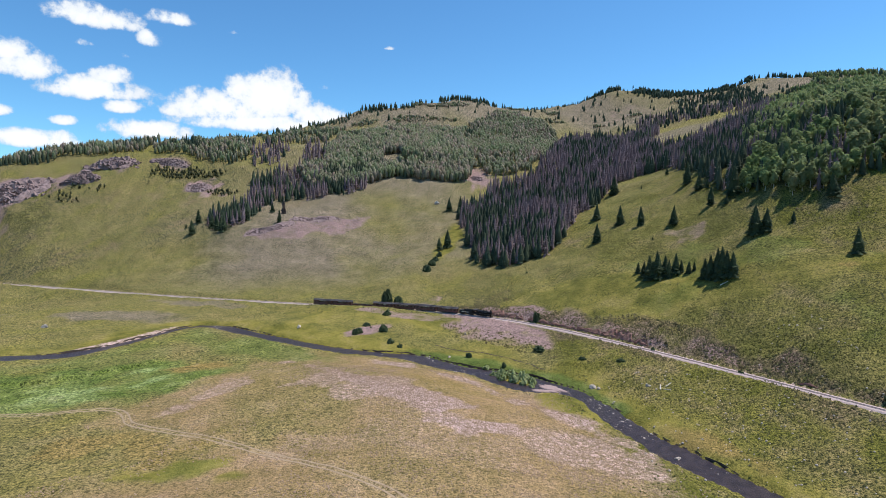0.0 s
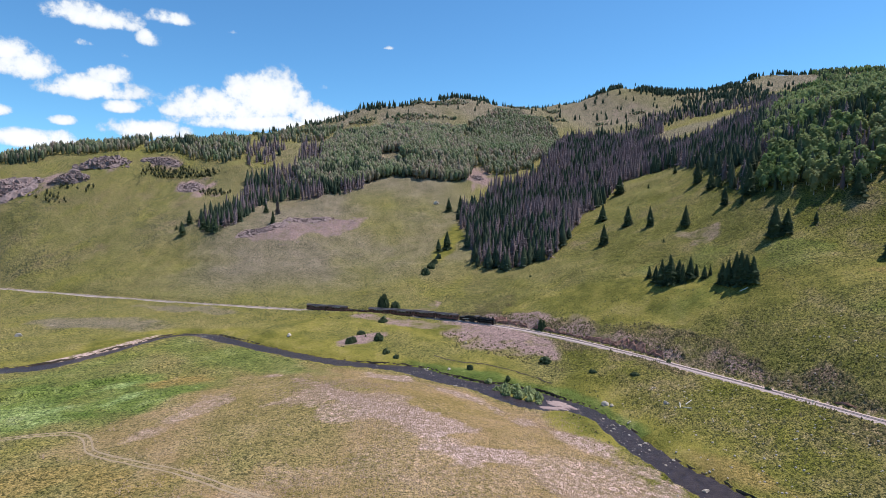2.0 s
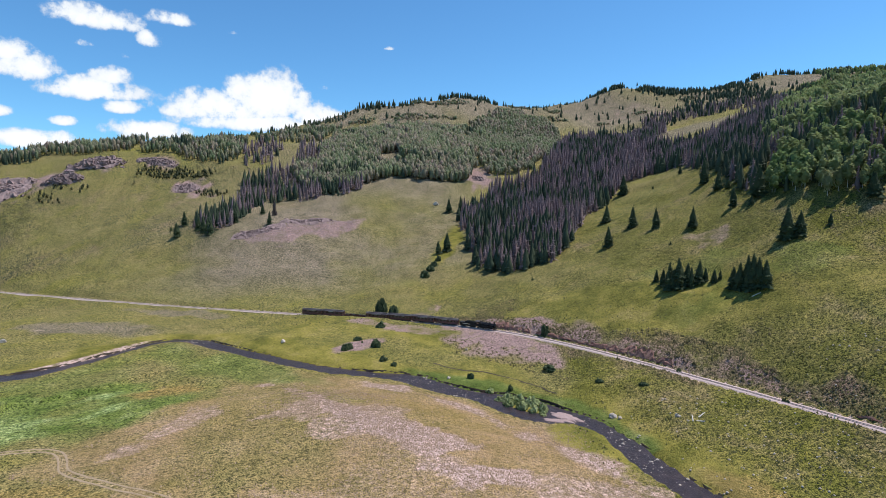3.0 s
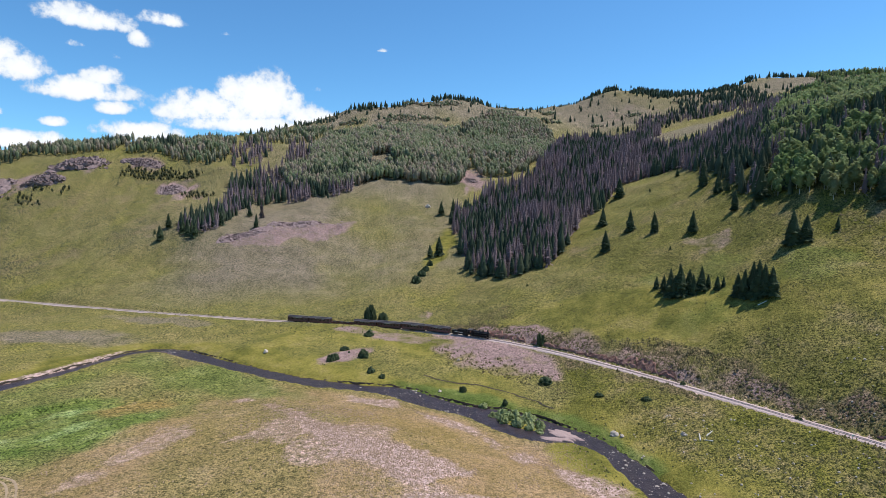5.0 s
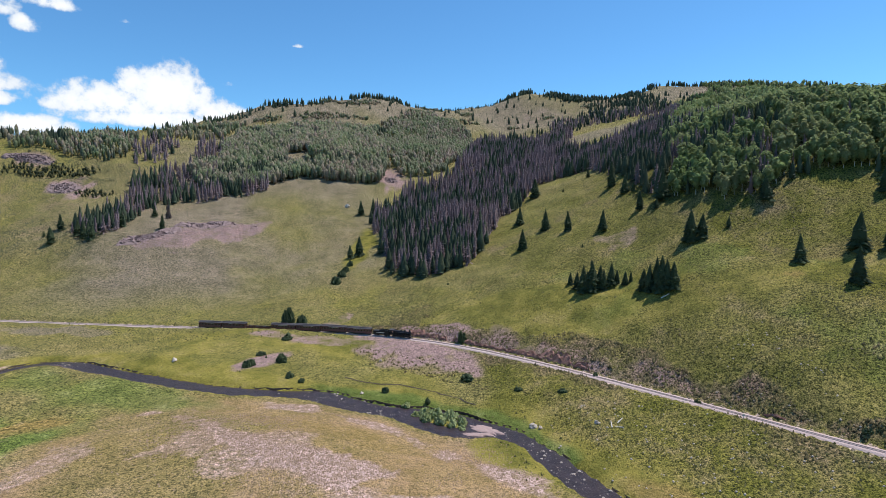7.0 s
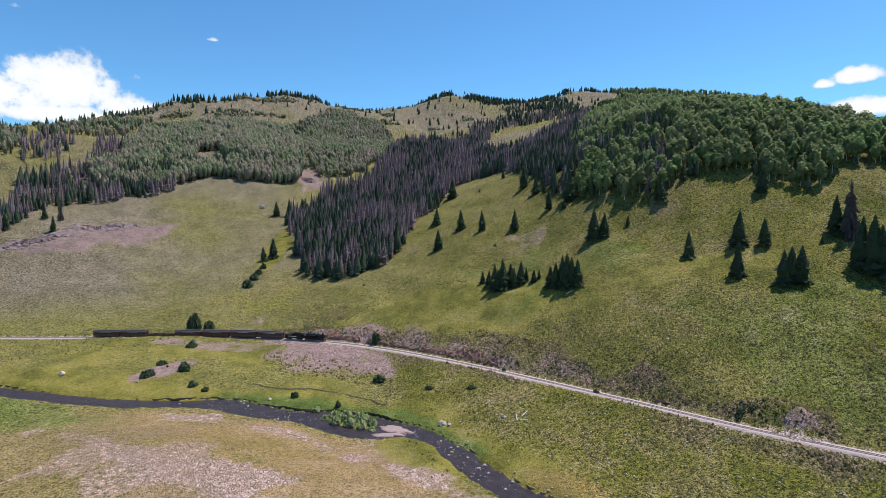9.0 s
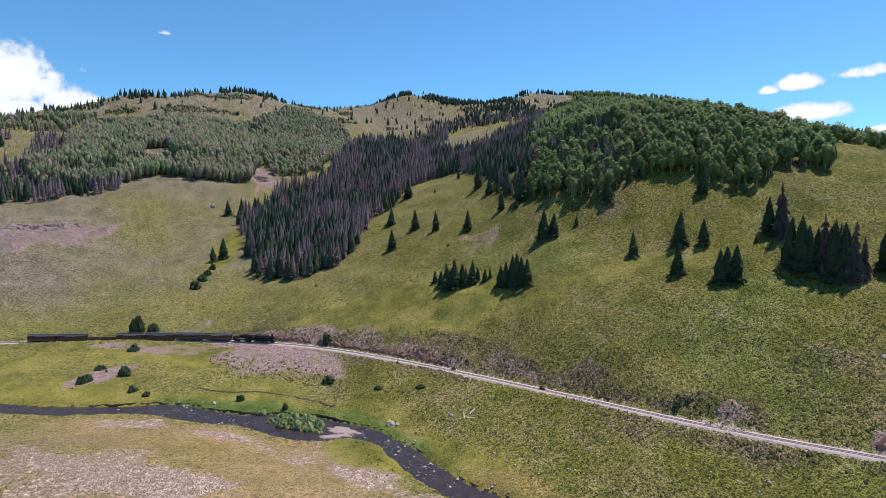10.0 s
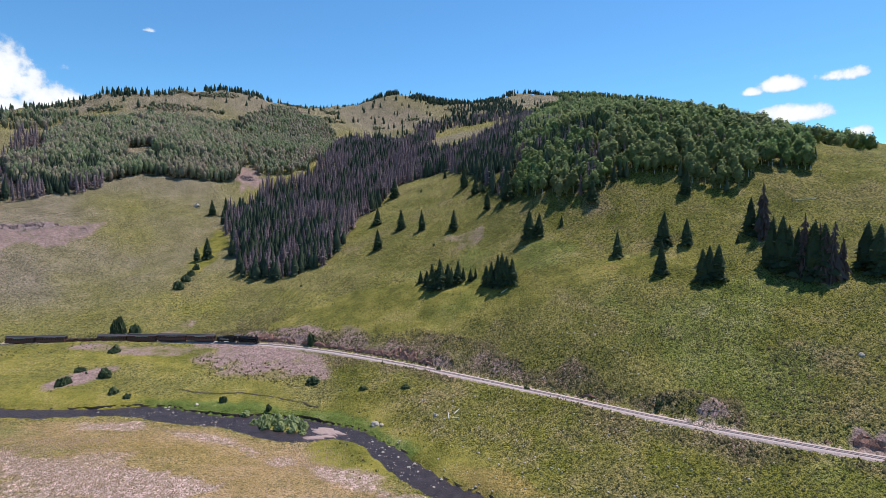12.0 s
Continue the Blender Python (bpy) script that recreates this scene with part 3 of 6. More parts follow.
def covers(x, y):
    """What grows or lies where: masks between 0 and 1."""
    dt, nt = beside(x, y, TRACK)
    dr, nr = beside(x, y, RIVER)
    wig = fractal(x, y, 25, 4, 21)
    near_side = np.clip((-dr + 3 * wig - 4) / 12, 0, 1) * (np.abs(dr) < 1e8)
    near_side = np.where((np.abs(dr) > 1e8) & (y < 160) & (x < 120), 1, near_side)
    m = {}
    # west of the dry rise lies a damp green hollow
    hollow = np.clip((np.interp(y, [150, 177, 265], [-100, -94, -70]) + 8 * wig - x) / 14, 0, 1) * np.clip((y - 165) / 25, 0, 1)
    m["dry"] = np.maximum((1 - 0.75 * hollow) * near_side * (0.85 + 0.25 * fractal(x, y, 60, 3, 31)) * (1 - 0.6 * soft_blob(x, y, -100, 148, 55, 30, -20, 0.5, 42)) * np.clip(1.1 + (x + 60) / 90, 0.4, 1) * (1 - 0.45 * soft_blob(x, y, -55, 205, 24, 40, 20, 0.5, 43)), 0)
    m["tan"] = np.maximum.reduce([soft_blob(x, y, 375, 800, 75, 85, -20, 0.3, 80) * 0.8, soft_blob(x, y, -205, 335, 60, 16, -18, 0.7, 46) * 0.9, soft_blob(x, y, -150, 372, 40, 8, -20, 0.7, 47) * 0.8, np.clip((y - 900) / 160, 0, 1) * (0.85 + 0.3 * fractal(x, y, 120, 3, 35)), np.clip((y - 395) / 60, 0, 1) * np.clip((60 - x) / 70, 0, 1) * np.clip(0.75 + 0.6 * fractal(x, y, 110, 4, 36), 0, 0.9) * np.clip((x + 330) / 160, 0.2, 1)])
    bank = np.clip((dr + 2 * wig) / 6, 0, 1) * np.clip((26 - dr + 9 * wig) / 16, 0, 1)
    flat = np.clip((-dt + 3 * wig - 6) / 10, 0, 1) * np.clip((dr + 4) / 8, 0, 1) * (np.abs(dr) < 1e8)
    strip = np.clip((7 - np.abs(dr) + 3 * wig) / 5, 0, 1)
    m["lush"] = np.maximum.reduce([soft_blob(x, y, -62, 128, 11, 7, 0, 0.6, 16) * 0.9, soft_blob(x, y, 47, 200, 9, 22, 6, 0.3, 11) * 0.85, soft_blob(x, y, 31, 232.5, 9.5, 4.2, -37, 0.2, 11), bank * 0.9, flat * (0.72 + 0.4 * fractal(x, y, 35, 3, 41)) * np.clip((58 + 14 * wig - x) / 24, 0, 1) * np.clip((x + 130) / 60, 0.3, 1), strip * 0.75,
                                   soft_blob(x, y, 95, 305, 55, 20, -35, 0.5, 4) * 0.7, soft_blob(x, y, 195, 235, 60, 12, -20, 0.5, 6) * 0.5,
                                   soft_blob(x, y, 5, 500, 9, 55, -8, 0.6, 8) * 0.9])
    m["green"] = np.maximum.reduce([np.clip((RIVER_HALF[nr] + 7 - dr + 4 * wig) / 4, 0, 1) * (dr > 0) * np.clip((x + 25) / 15, 0, 1) * (y > 195) * 0.75, soft_blob(x, y, -140, 212, 40, 33, 20, 0.3, 12) * (0.85 + 0.4 * fractal(x, y, 14, 3, 14)), soft_blob(x, y, -215, 200, 50, 28, 0, 0.4, 13) * 0.8, soft_blob(x, y, -85, 262, 40, 14, -25, 0.4, 15) * 0.6,
                                    soft_blob(x, y, -62, 128, 9, 6, 0, 0.5, 16) * 0.3])
    m["green"] = np.maximum(m["green"], hollow * near_side * np.clip(0.34 + 0.4 * fractal(x, y, 40, 3, 79), 0, 0.55))
    pale_noise = fractal(x, y, 14, 4, 18)
    d1, n1 = beside(x, y, PALE_RIDGE)
    d2, n2 = beside(x, y, PALE_EDGE)
    m["pale"] = np.maximum.reduce([np.clip((PALE_RIDGE[n1, 2] - np.abs(d1) + 6 * pale_noise) / 4, 0, 1), np.clip((PALE_EDGE[n2, 2] - np.abs(d2) + 5 * pale_noise) / 6, 0, 0.7), soft_blob(x, y, 36, 152, 30, 12, -20, 0.8, 18) * 0.5,
                                   soft_blob(x, y, -10, 150, 45, 22, 0, 0.9, 20) * 0.25, soft_blob(x, y, -83, 195, 5.5, 20, -18, 0.5, 22) * 0.42, soft_blob(x, y, 16, 164, 13, 5, 5, 0.7, 74) * 0.85, soft_blob(x, y, -30, 196, 20, 12, -45, 0.9, 75) * 0.5, 0.7 * np.clip((RIVER_HALF[nr] + 2.8 - dr) / 1.2, 0, 1) * (dr > 0) * np.clip((-150 - x) / 3, 0, 1) * np.clip((y - 256) / 6, 0, 1)])
    band = np.clip((scarp_width(y) + 5 * wig - dt) / 4, 0, 1) * np.clip((dt - 2.5) / 1.5, 0, 1) * (y < 360)
    uphill = np.clip((dt - 3) / 2, 0, 1) * np.clip((15 - dt + 9 * wig) / 8, 0, 1)
    cut = uphill * np.clip((x - 20) / 15, 0, 1) * np.clip(1 - (np.abs(x - 72) - 42) / 16, 0, 1)
    slump = np.clip((-dt - 2) / 2, 0, 1) * np.clip((34 + dt + 8 * wig) / 10, 0, 1) * np.clip(1 - (np.abs(x - 27) - 22) / 10, 0, 1)
    m["scree"] = np.maximum.reduce([soft_blob(x, y, 100, 246, 26, 6, -57, 0.5, 44) * 0.6 * (dt > 2.5), cut * 0.7 * np.clip(0.75 + 0.9 * fractal(x, y, 22, 3, 51), 0, 1), slump * np.clip(1.45 + 0.6 * fractal(x, y, 9, 3, 76) - 0.022 * np.clip(-dt, 0, 40), 0.3, 1.4), soft_blob(x, y, 42, 319, 21, 7, -38, 0.5, 40) * 1.15 * (dt > 2.5), soft_blob(x, y, -148, 521, 54, 15, 37, 0.8, 23) * 0.85, soft_blob(x, y, -42, 297.5, 12, 6.0, 31, 0.4, 24) * 0.95,
                                    soft_blob(x, y, -408, 662, 34, 9, 18, 0.9, 25) * 0.9, soft_blob(x, y, -340, 690, 24, 8, 0, 0.8, 26) * 0.8, soft_blob(x, y, -283, 640, 22, 20, 30, 0.6, 27), soft_blob(x, y, -480, 618, 40, 30, 0, 0.7, 28),
                                    soft_blob(x, y, 40, 690, 18, 28, 0, 0.6, 29), soft_blob(x, y, 146, 345, 8, 26, 10, 0.7, 30) * 0.6, soft_blob(x, y, -12, 362, 6, 14, -30, 0.5, 32) * 0.8,
                                    soft_blob(x, y, -22, 328, 28, 6, -22, 0.6, 33) * 0.75 * (dt < 0), soft_blob(x, y, 380, 1120, 60, 60, 0, 0.6, 34) * 0.4, soft_blob(x, y, 152, 160, 4.6, 3.2, -40, 0.3, 37) * 1.2, soft_blob(x, y, 174, 127, 7, 4, -40, 0.5, 37)])
    below = np.clip((-dt - 1.5) / 3, 0, 1) * np.clip((x - 48) / 12, 0, 1) * (np.abs(dt) < 1e8)
    m["sage"] = np.clip(band * (0.92 + 0.5 * fractal(x, y, 16, 3, 62)) + below * np.clip((14 + 9 * fractal(x, y, 40, 4, 63) + dt) / 12, 0, 1) * np.clip((dr - 12) / 10, 0, 1) * 0.8 + 0.3 * below * np.clip((dr - 14) / 10, 0, 1)
                        + np.clip((dt - 2) / 8, 0, 1) * np.clip(0.08 + 0.8 * fractal(x, y, 45, 4, 61), 0, 0.45) * (y < 420) * (x > 20)
                        + 0.32 * np.clip((-40 - x) / 90, 0, 1) * np.clip((y - 440) / 70, 0, 1) * (y < 720) * (0.8 + 0.6 * fractal(x, y, 50, 4, 48)), 0, 1)
    m["turf"] = np.clip(0.68 * np.clip((dt - 2) / 4, 0, 1) * np.clip((x - 55) / 50, 0, 1) * (dt < 1e8) + 0.68 * (x > 180) * (y < 500) + below, 0, 1) * np.clip((560 - y) / 120, 0, 1)
    m["green"] = np.maximum(m["green"], np.clip((x - 85) / 30, 0, 1) * (y < 330) * (np.abs(dt) < 90) * np.clip(0.10 + 0.5 * fractal(x, y, 30, 4, 49), 0, 0.42) * (1 - band))
    m["hay"] = np.maximum.reduce([soft_blob(x, y, -129, 231, 14, 3.5, 50, 0.7, 65), soft_blob(x, y, -115, 214, 12, 4.5, 75, 0.6, 66), soft_blob(x, y, -136, 198, 11, 9, 0, 1.0, 67) * 0.75, soft_blob(x, y, -150, 206, 12, 5, 20, 0.9, 68) * 0.6])
    m["gilt"] = np.maximum.reduce([soft_blob(x, y, -105, 240, 17, 9, 30, 0.5, 69) * 0.85, soft_blob(x, y, -96, 150, 20, 9, -15, 0.8, 70) * 0.7, soft_blob(x, y, -2, 208, 22, 7, -40, 0.8, 73) * 0.6, soft_blob(x, y, 84, 168, 17, 6, -57, 0.4, 77) * 0.8, soft_blob(x, y, 178, 241, 6, 3, -30, 0.6, 78) * 0.7])
    m["dirt"] = np.zeros_like(x)
    d, _ = beside(x, y, TWO_TRACK)
    m["dirt"] = np.maximum(m["dirt"], np.clip((3.2 - np.abs(d)) / 3, 0, 0.45))
    d, _ = beside(x, y, FOOT_PATH)
    m["dirt"] = np.maximum(m["dirt"], np.clip((0.9 - np.abs(d)) / 0.8, 0, 1))
    m["gravel"] = np.clip((3.3 - np.abs(dt)) / 0.8, 0, 1) * (np.abs(dt) < 50)
    return m


PALE_RIDGE = smooth_line([(-68, 243, 3), (-54, 231, 5), (-36, 209, 7), (-22, 192, 7.5), (-12, 185, 8), (0, 181, 8), (9, 179, 5)], 2.0)
PALE_EDGE = smooth_line([(-34, 252, 2), (-15, 241, 4.5), (-4, 232, 4.5), (7, 223, 4.5), (17, 214, 4.5), (30, 203, 4.5), (40, 188, 5), (50, 177, 5), (62, 160, 5)], 2.0)
TWO_TRACK = smooth_line([(-240, 182), (-170, 178), (-134, 177), (-111, 180), (-97, 166), (-80, 156.5), (-65, 149.5), (-52, 142.5), (-41, 136.5), (-30, 130), (-10, 115), (20, 80)], 1.5)
FOOT_PATH = smooth_line([(-113, 252), (-111, 240), (-106, 224)], 1.5)


# ---- helpers for things ----
def mesh_from(name, verts, faces, mats, smooth=False, index=None, tone=None):
    me = bpy.data.meshes.new(name)
    me.from_pydata([tuple(v) for v in verts], [], [tuple(f) for f in faces])
    for m in mats if isinstance(mats, (list, tuple)) else [mats]:
        me.materials.append(m)
    if index is not None:
        me.polygons.foreach_set("material_index", index)
    if smooth:
        me.polygons.foreach_set("use_smooth", np.ones(len(me.polygons), bool))
    if tone is not None:
        me.attributes.new("tone", "FLOAT", "POINT").data.foreach_set("value", np.asarray(tone, np.float32))
    me.update()
    return me


def part(name, bm, mat, parent, label="", smooth=False):
    """Links a bmesh as one mesh object under a thing or a part."""
    me = bpy.data.meshes.new(name)
    bm.normal_update()
    bm.to_mesh(me)
    bm.free()
    me.materials.append(mat)
    if smooth:
        me.polygons.foreach_set("use_smooth", np.ones(len(me.polygons), bool))
    ob = new(name, me)
    ob.parent = parent
    return tagged(ob, label)


def box(bm, x0, x1, y0, y1, z0, z1, bevel=0.0):
    r = bmesh.ops.create_cube(bm, size=1, matrix=Matrix.LocRotScale(((x0 + x1) / 2, (y0 + y1) / 2, (z0 + z1) / 2), None, (x1 - x0, y1 - y0, z1 - z0)))
    if bevel:
        e = list({e for v in r["verts"] for e in v.link_edges})
        bmesh.ops.bevel(bm, geom=e, offset=bevel, segments=1, affect="EDGES")
    return bm


def tube(bm, a, b, r0, r1=None, n=10, caps=True):
    a, b = Vector(a), Vector(b)
    m = Matrix.Translation((a + b) / 2) @ (b - a).to_track_quat("Z", "Y").to_matrix().to_4x4()
    bmesh.ops.create_cone(bm, cap_ends=caps, segments=n, radius1=r0, radius2=r0 if r1 is None else r1, depth=(b - a).length, matrix=m)
    return bm


def wheel_bm(bm, x, y, z, r, thick, n=14):
    return tube(bm, (x, y - thick / 2, z), (x, y + thick / 2, z), r, n=n)


def strip(name, line, z, half, mat, skirt=0.0):
    """A ribbon along a line, with a skirt that gives it depth."""
    tan = np.gradient(line[:, :2], axis=0)
    tan /= np.linalg.norm(tan, axis=1)[:, None]
    side = np.stack([-tan[:, 1], tan[:, 0]], -1)
    half = np.broadcast_to(half, len(line))
    rows = []
    across = (-1, -0.5, 0, 0.5, 1)
    for u in across:
        rows.append(np.c_[line[:, :2] + side * (u * half)[:, None], z])
    if skirt:
        rows = [np.c_[line[:, :2] - side * (half + skirt)[:, None], z - skirt], *rows, np.c_[line[:, :2] + side * (half + skirt)[:, None], z - skirt]]
    n, k = len(line), len(rows)
    verts = np.concatenate(rows)
    faces = [(j * n + i, j * n + i + 1, (j + 1) * n + i + 1, (j + 1) * n + i) for j in range(k - 1) for i in range(n - 1)]
    faces = [f[::-1] for f in faces]
    return new(name, mesh_from(name, verts, faces, mat, True))


# ---- ground, stream and railway ----
ground()
k = (RIVER[:, 1] > -150)
water = strip("stream", RIVER[k], RIVER_Z[k], RIVER_HALF[k] + 1.2, WATER)
tagged(water, "dark rippled mountain stream winding between grassy banks", "stream", kind="structure")
k = (TRACK[:, 0] > -640) & (TRACK[:, 1] > -60)
LINE, LINE_Z = TRACK[k], TRACK_Z[k]
bed = strip("ballast_bed", LINE, LINE_Z + 0.28, np.full(len(LINE), 2.0), BALLAST, 0.5)
tagged(bed, "pale gravel ballast of a single-track railway", "ballast", kind="structure")


def cut_bank():
    """The low face of soil where the stream undercuts its far bank, painted dark for the undercut's shade."""
    k = (RIVER[:, 0] > -190) & (RIVER[:, 1] > 120)
    line, z, half = smooth_line(RIVER[k], 0.8), None, None
    _, n = beside(line[:, 0], line[:, 1], RIVER)
    z, half = RIVER_Z[n], RIVER_HALF[n]
    tan = np.gradient(line, axis=0)
    tan /= np.linalg.norm(tan, axis=1)[:, None]
    side = np.stack([-tan[:, 1], tan[:, 0]], -1)
    ragged = value_noise(line[:, 0], line[:, 1], 3, 6)
    rise = np.clip(0.45 + 0.7 * value_noise(line[:, 0], line[:, 1], 14, 7) + 0.3 * ragged, 0.0, 1.1)
    rows = []
    for off, h in ((0.0, -0.3), (0.25, 0.5), (0.5, 1.0), (1.6, 0.75)):
        p = line + side * (half + 0.35 * ragged + off)[:, None]
        rows.append(np.c_[p, z + 0.05 + rise * h - 0.1 * (off > 1)])
    m = len(line)
    faces = [(j * m + i, j * m + i + 1, (j + 1) * m + i + 1, (j + 1) * m + i) for j in range(3) for i in range(m - 1)]
    index = [0 if j < 2 else 1 for j in range(3) for i in range(m - 1)]
    ob = new("stream_bank", mesh_from("stream_bank", np.concatenate(rows), faces, [SHADED_SOIL, TURF], False, index))
    tagged(ob, "low undercut soil bank along the stream, darkened with painted shade", "bank", kind="structure")


TURF = surface("bank_turf", (0.110, 0.135, 0.024), (0.230, 0.240, 0.050), 0.9, bump_by=0.6, deep=0.15)
cut_bank()
brook = smooth_line([(-4, 276), (4, 270.5), (14, 267), (23, 262), (32, 254.5), (40, 248), (46, 241)], 1.0)
brook = brook + 0.9 * np.stack([value_noise(brook[:, 0], brook[:, 1], 4, 8), value_noise(brook[:, 0], brook[:, 1], 4, 9)], -1)
# no incision here: a flat ribbon whose dark colour gives the ditch's shade
side_channel = strip("side_channel", brook, land(brook[:, 0], brook[:, 1]) + 0.08, 0.42 + 0.25 * value_noise(brook[:, 0], brook[:, 1], 5, 10), SHADED_SOIL)
tagged(side_channel, "narrow ditch through the wet grass, a flat ribbon in painted shade", "ditch", kind="structure")


def cut_face():
    """The broken faces of red earth where the railway is cut into the slope."""
    k = (LINE[:, 0] > 16) & (LINE[:, 0] < 185)
    line = smooth_line(LINE[k][:, :2], 0.55)
    tan = np.gradient(line, axis=0)
    tan /= np.linalg.norm(tan, axis=1)[:, None]
    side = np.stack([-tan[:, 1], tan[:, 0]], -1)
    x, y = line.T
    wide = np.interp(y, [120, 124, 130, 134, 180, 186, 192, 245, 258, 270, 280, 296, 306, 322, 336, 345], [0, 4.5, 4, 0, 0, 1.2, 0, 0, 4.0, 3.2, 0.6, 1.2, 3.2, 3.6, 2.4, 0])
    wide = np.clip(wide * (0.75 + 0.9 * fractal(x, y, 7, 3, 15)), 0.02, 5)
    rows = []
    for n, u in enumerate((0, 0.2, 0.4, 0.6, 0.8, 1.0)):
        p = line + side * (3.6 + u * wide + 0.5 * value_noise(x + 31 * u, y, 1.6, 17))[:, None]
        lift = np.clip(wide, 0, 1.2) * (0.6 + 0.6 * value_noise(x + 17 * n, y, 1.3, 18 + n)) * (n not in (0, 5))
        rows.append(np.c_[p, land(p[:, 0], p[:, 1]) + lift + 0.03 - 0.25 * (n in (0, 5))])
    m = len(line)
    faces = [(j * m + i, j * m + i + 1, (j + 1) * m + i + 1, (j + 1) * m + i) for j in range(5) for i in range(m - 1) if wide[i] > 0.2]
    ob = new("cut_face", mesh_from("cut_face", np.concatenate(rows), faces, RED_EARTH))
    tagged(ob, "crumbling red-brown earth face beside the railway cutting", "cutting", kind="structure")


cut_face()


def rut(line, off, half, name="wheel_rut"):
    """A narrow ribbon of bare earth laid on the ground."""
    tan = np.gradient(line[:, :2], axis=0)
    tan /= np.linalg.norm(tan, axis=1)[:, None]
    side = np.stack([-tan[:, 1], tan[:, 0]], -1)
    n = len(line)
    verts = []
    for u in (-1, 0, 1):
        w = off + half * u * (1 + 0.4 * value_noise(line[:, 0], line[:, 1] + 50 * u, 5, 3)) + 0.2 * value_noise(line[:, 0], line[:, 1], 9, 4)
        p = line[:, :2] + side * w[:, None]
        verts.append(np.c_[p, land(p[:, 0], p[:, 1]) + (0.07 if u == 0 else 0.03)])
    faces = [(j * n + i + 1, j * n + i, (j + 1) * n + i, (j + 1) * n + i + 1) for j in range(2) for i in range(n - 1)]
    ob = new(name, mesh_from(name, np.concatenate(verts), faces, EARTH, True))
    return tagged(ob, "bare pale earth rut of a two-wheel meadow track", "wheel rut", "ruts of the meadow track", "structure")


for off in (-0.95, 0.95):
    rut(smooth_line(TWO_TRACK[TWO_TRACK[:, 0] > -165][::2], 0.8), off, 0.30)


def railway():
    tan = np.gradient(LINE[:, :2], axis=0)
    tan /= np.linalg.norm(tan, axis=1)[:, None]
    side = np.stack([-tan[:, 1], tan[:, 0]], -1)
    n = len(LINE)
    for s in (-0.48, 0.48):
        prof = ((-0.06, 0.30), (-0.05, 0.47), (0.05, 0.47), (0.06, 0.30))
        verts = np.concatenate([np.c_[LINE[:, :2] + side * (s + u), LINE_Z + h] for u, h in prof])
        faces = [(j * n + i, (j + 1) * n + i, (j + 1) * n + i + 1, j * n + i + 1) for j in range(3) for i in range(n - 1)]
        tagged(new("rail", mesh_from("rail", verts, faces, RUST)), "worn steel rail on wooden ties", "rail", "rails of the railway", "structure")
    verts, faces = [], []
    fine = smooth_line(LINE[(LINE[:, 0] > -150)], 0.62)
    ft = np.gradient(fine, axis=0)
    ft /= np.linalg.norm(ft, axis=1)[:, None]
    rng = np.random.default_rng(5)
    for p, t in zip(fine, ft):
        s = np.array([-t[1], t[0]])
        z = 10.8 + 0.012 * min(p[0], 200) + 0.28
        wide, long = 0.11, 1.1 + rng.uniform(-0.06, 0.06)
        b = len(verts)
        for dz in (-0.05, 0.012):
            for u, v in ((-1, -1), (1, -1), (1, 1), (-1, 1)):
                q = p + t * wide * u + s * long * v
                verts.append((q[0], q[1], z + dz))
        faces += [(b + 4, b + 5, b + 6, b + 7), (b, b + 1, b + 5, b + 4), (b + 1, b + 2, b + 6, b + 5), (b + 2, b + 3, b + 7, b + 6), (b + 3, b, b + 4, b + 7)]
    tagged(new("railway_ties", mesh_from("railway_ties", verts, faces, TIE)), "weathered wooden railway ties bedded in gravel", "railway ties", kind="stuff")


railway()


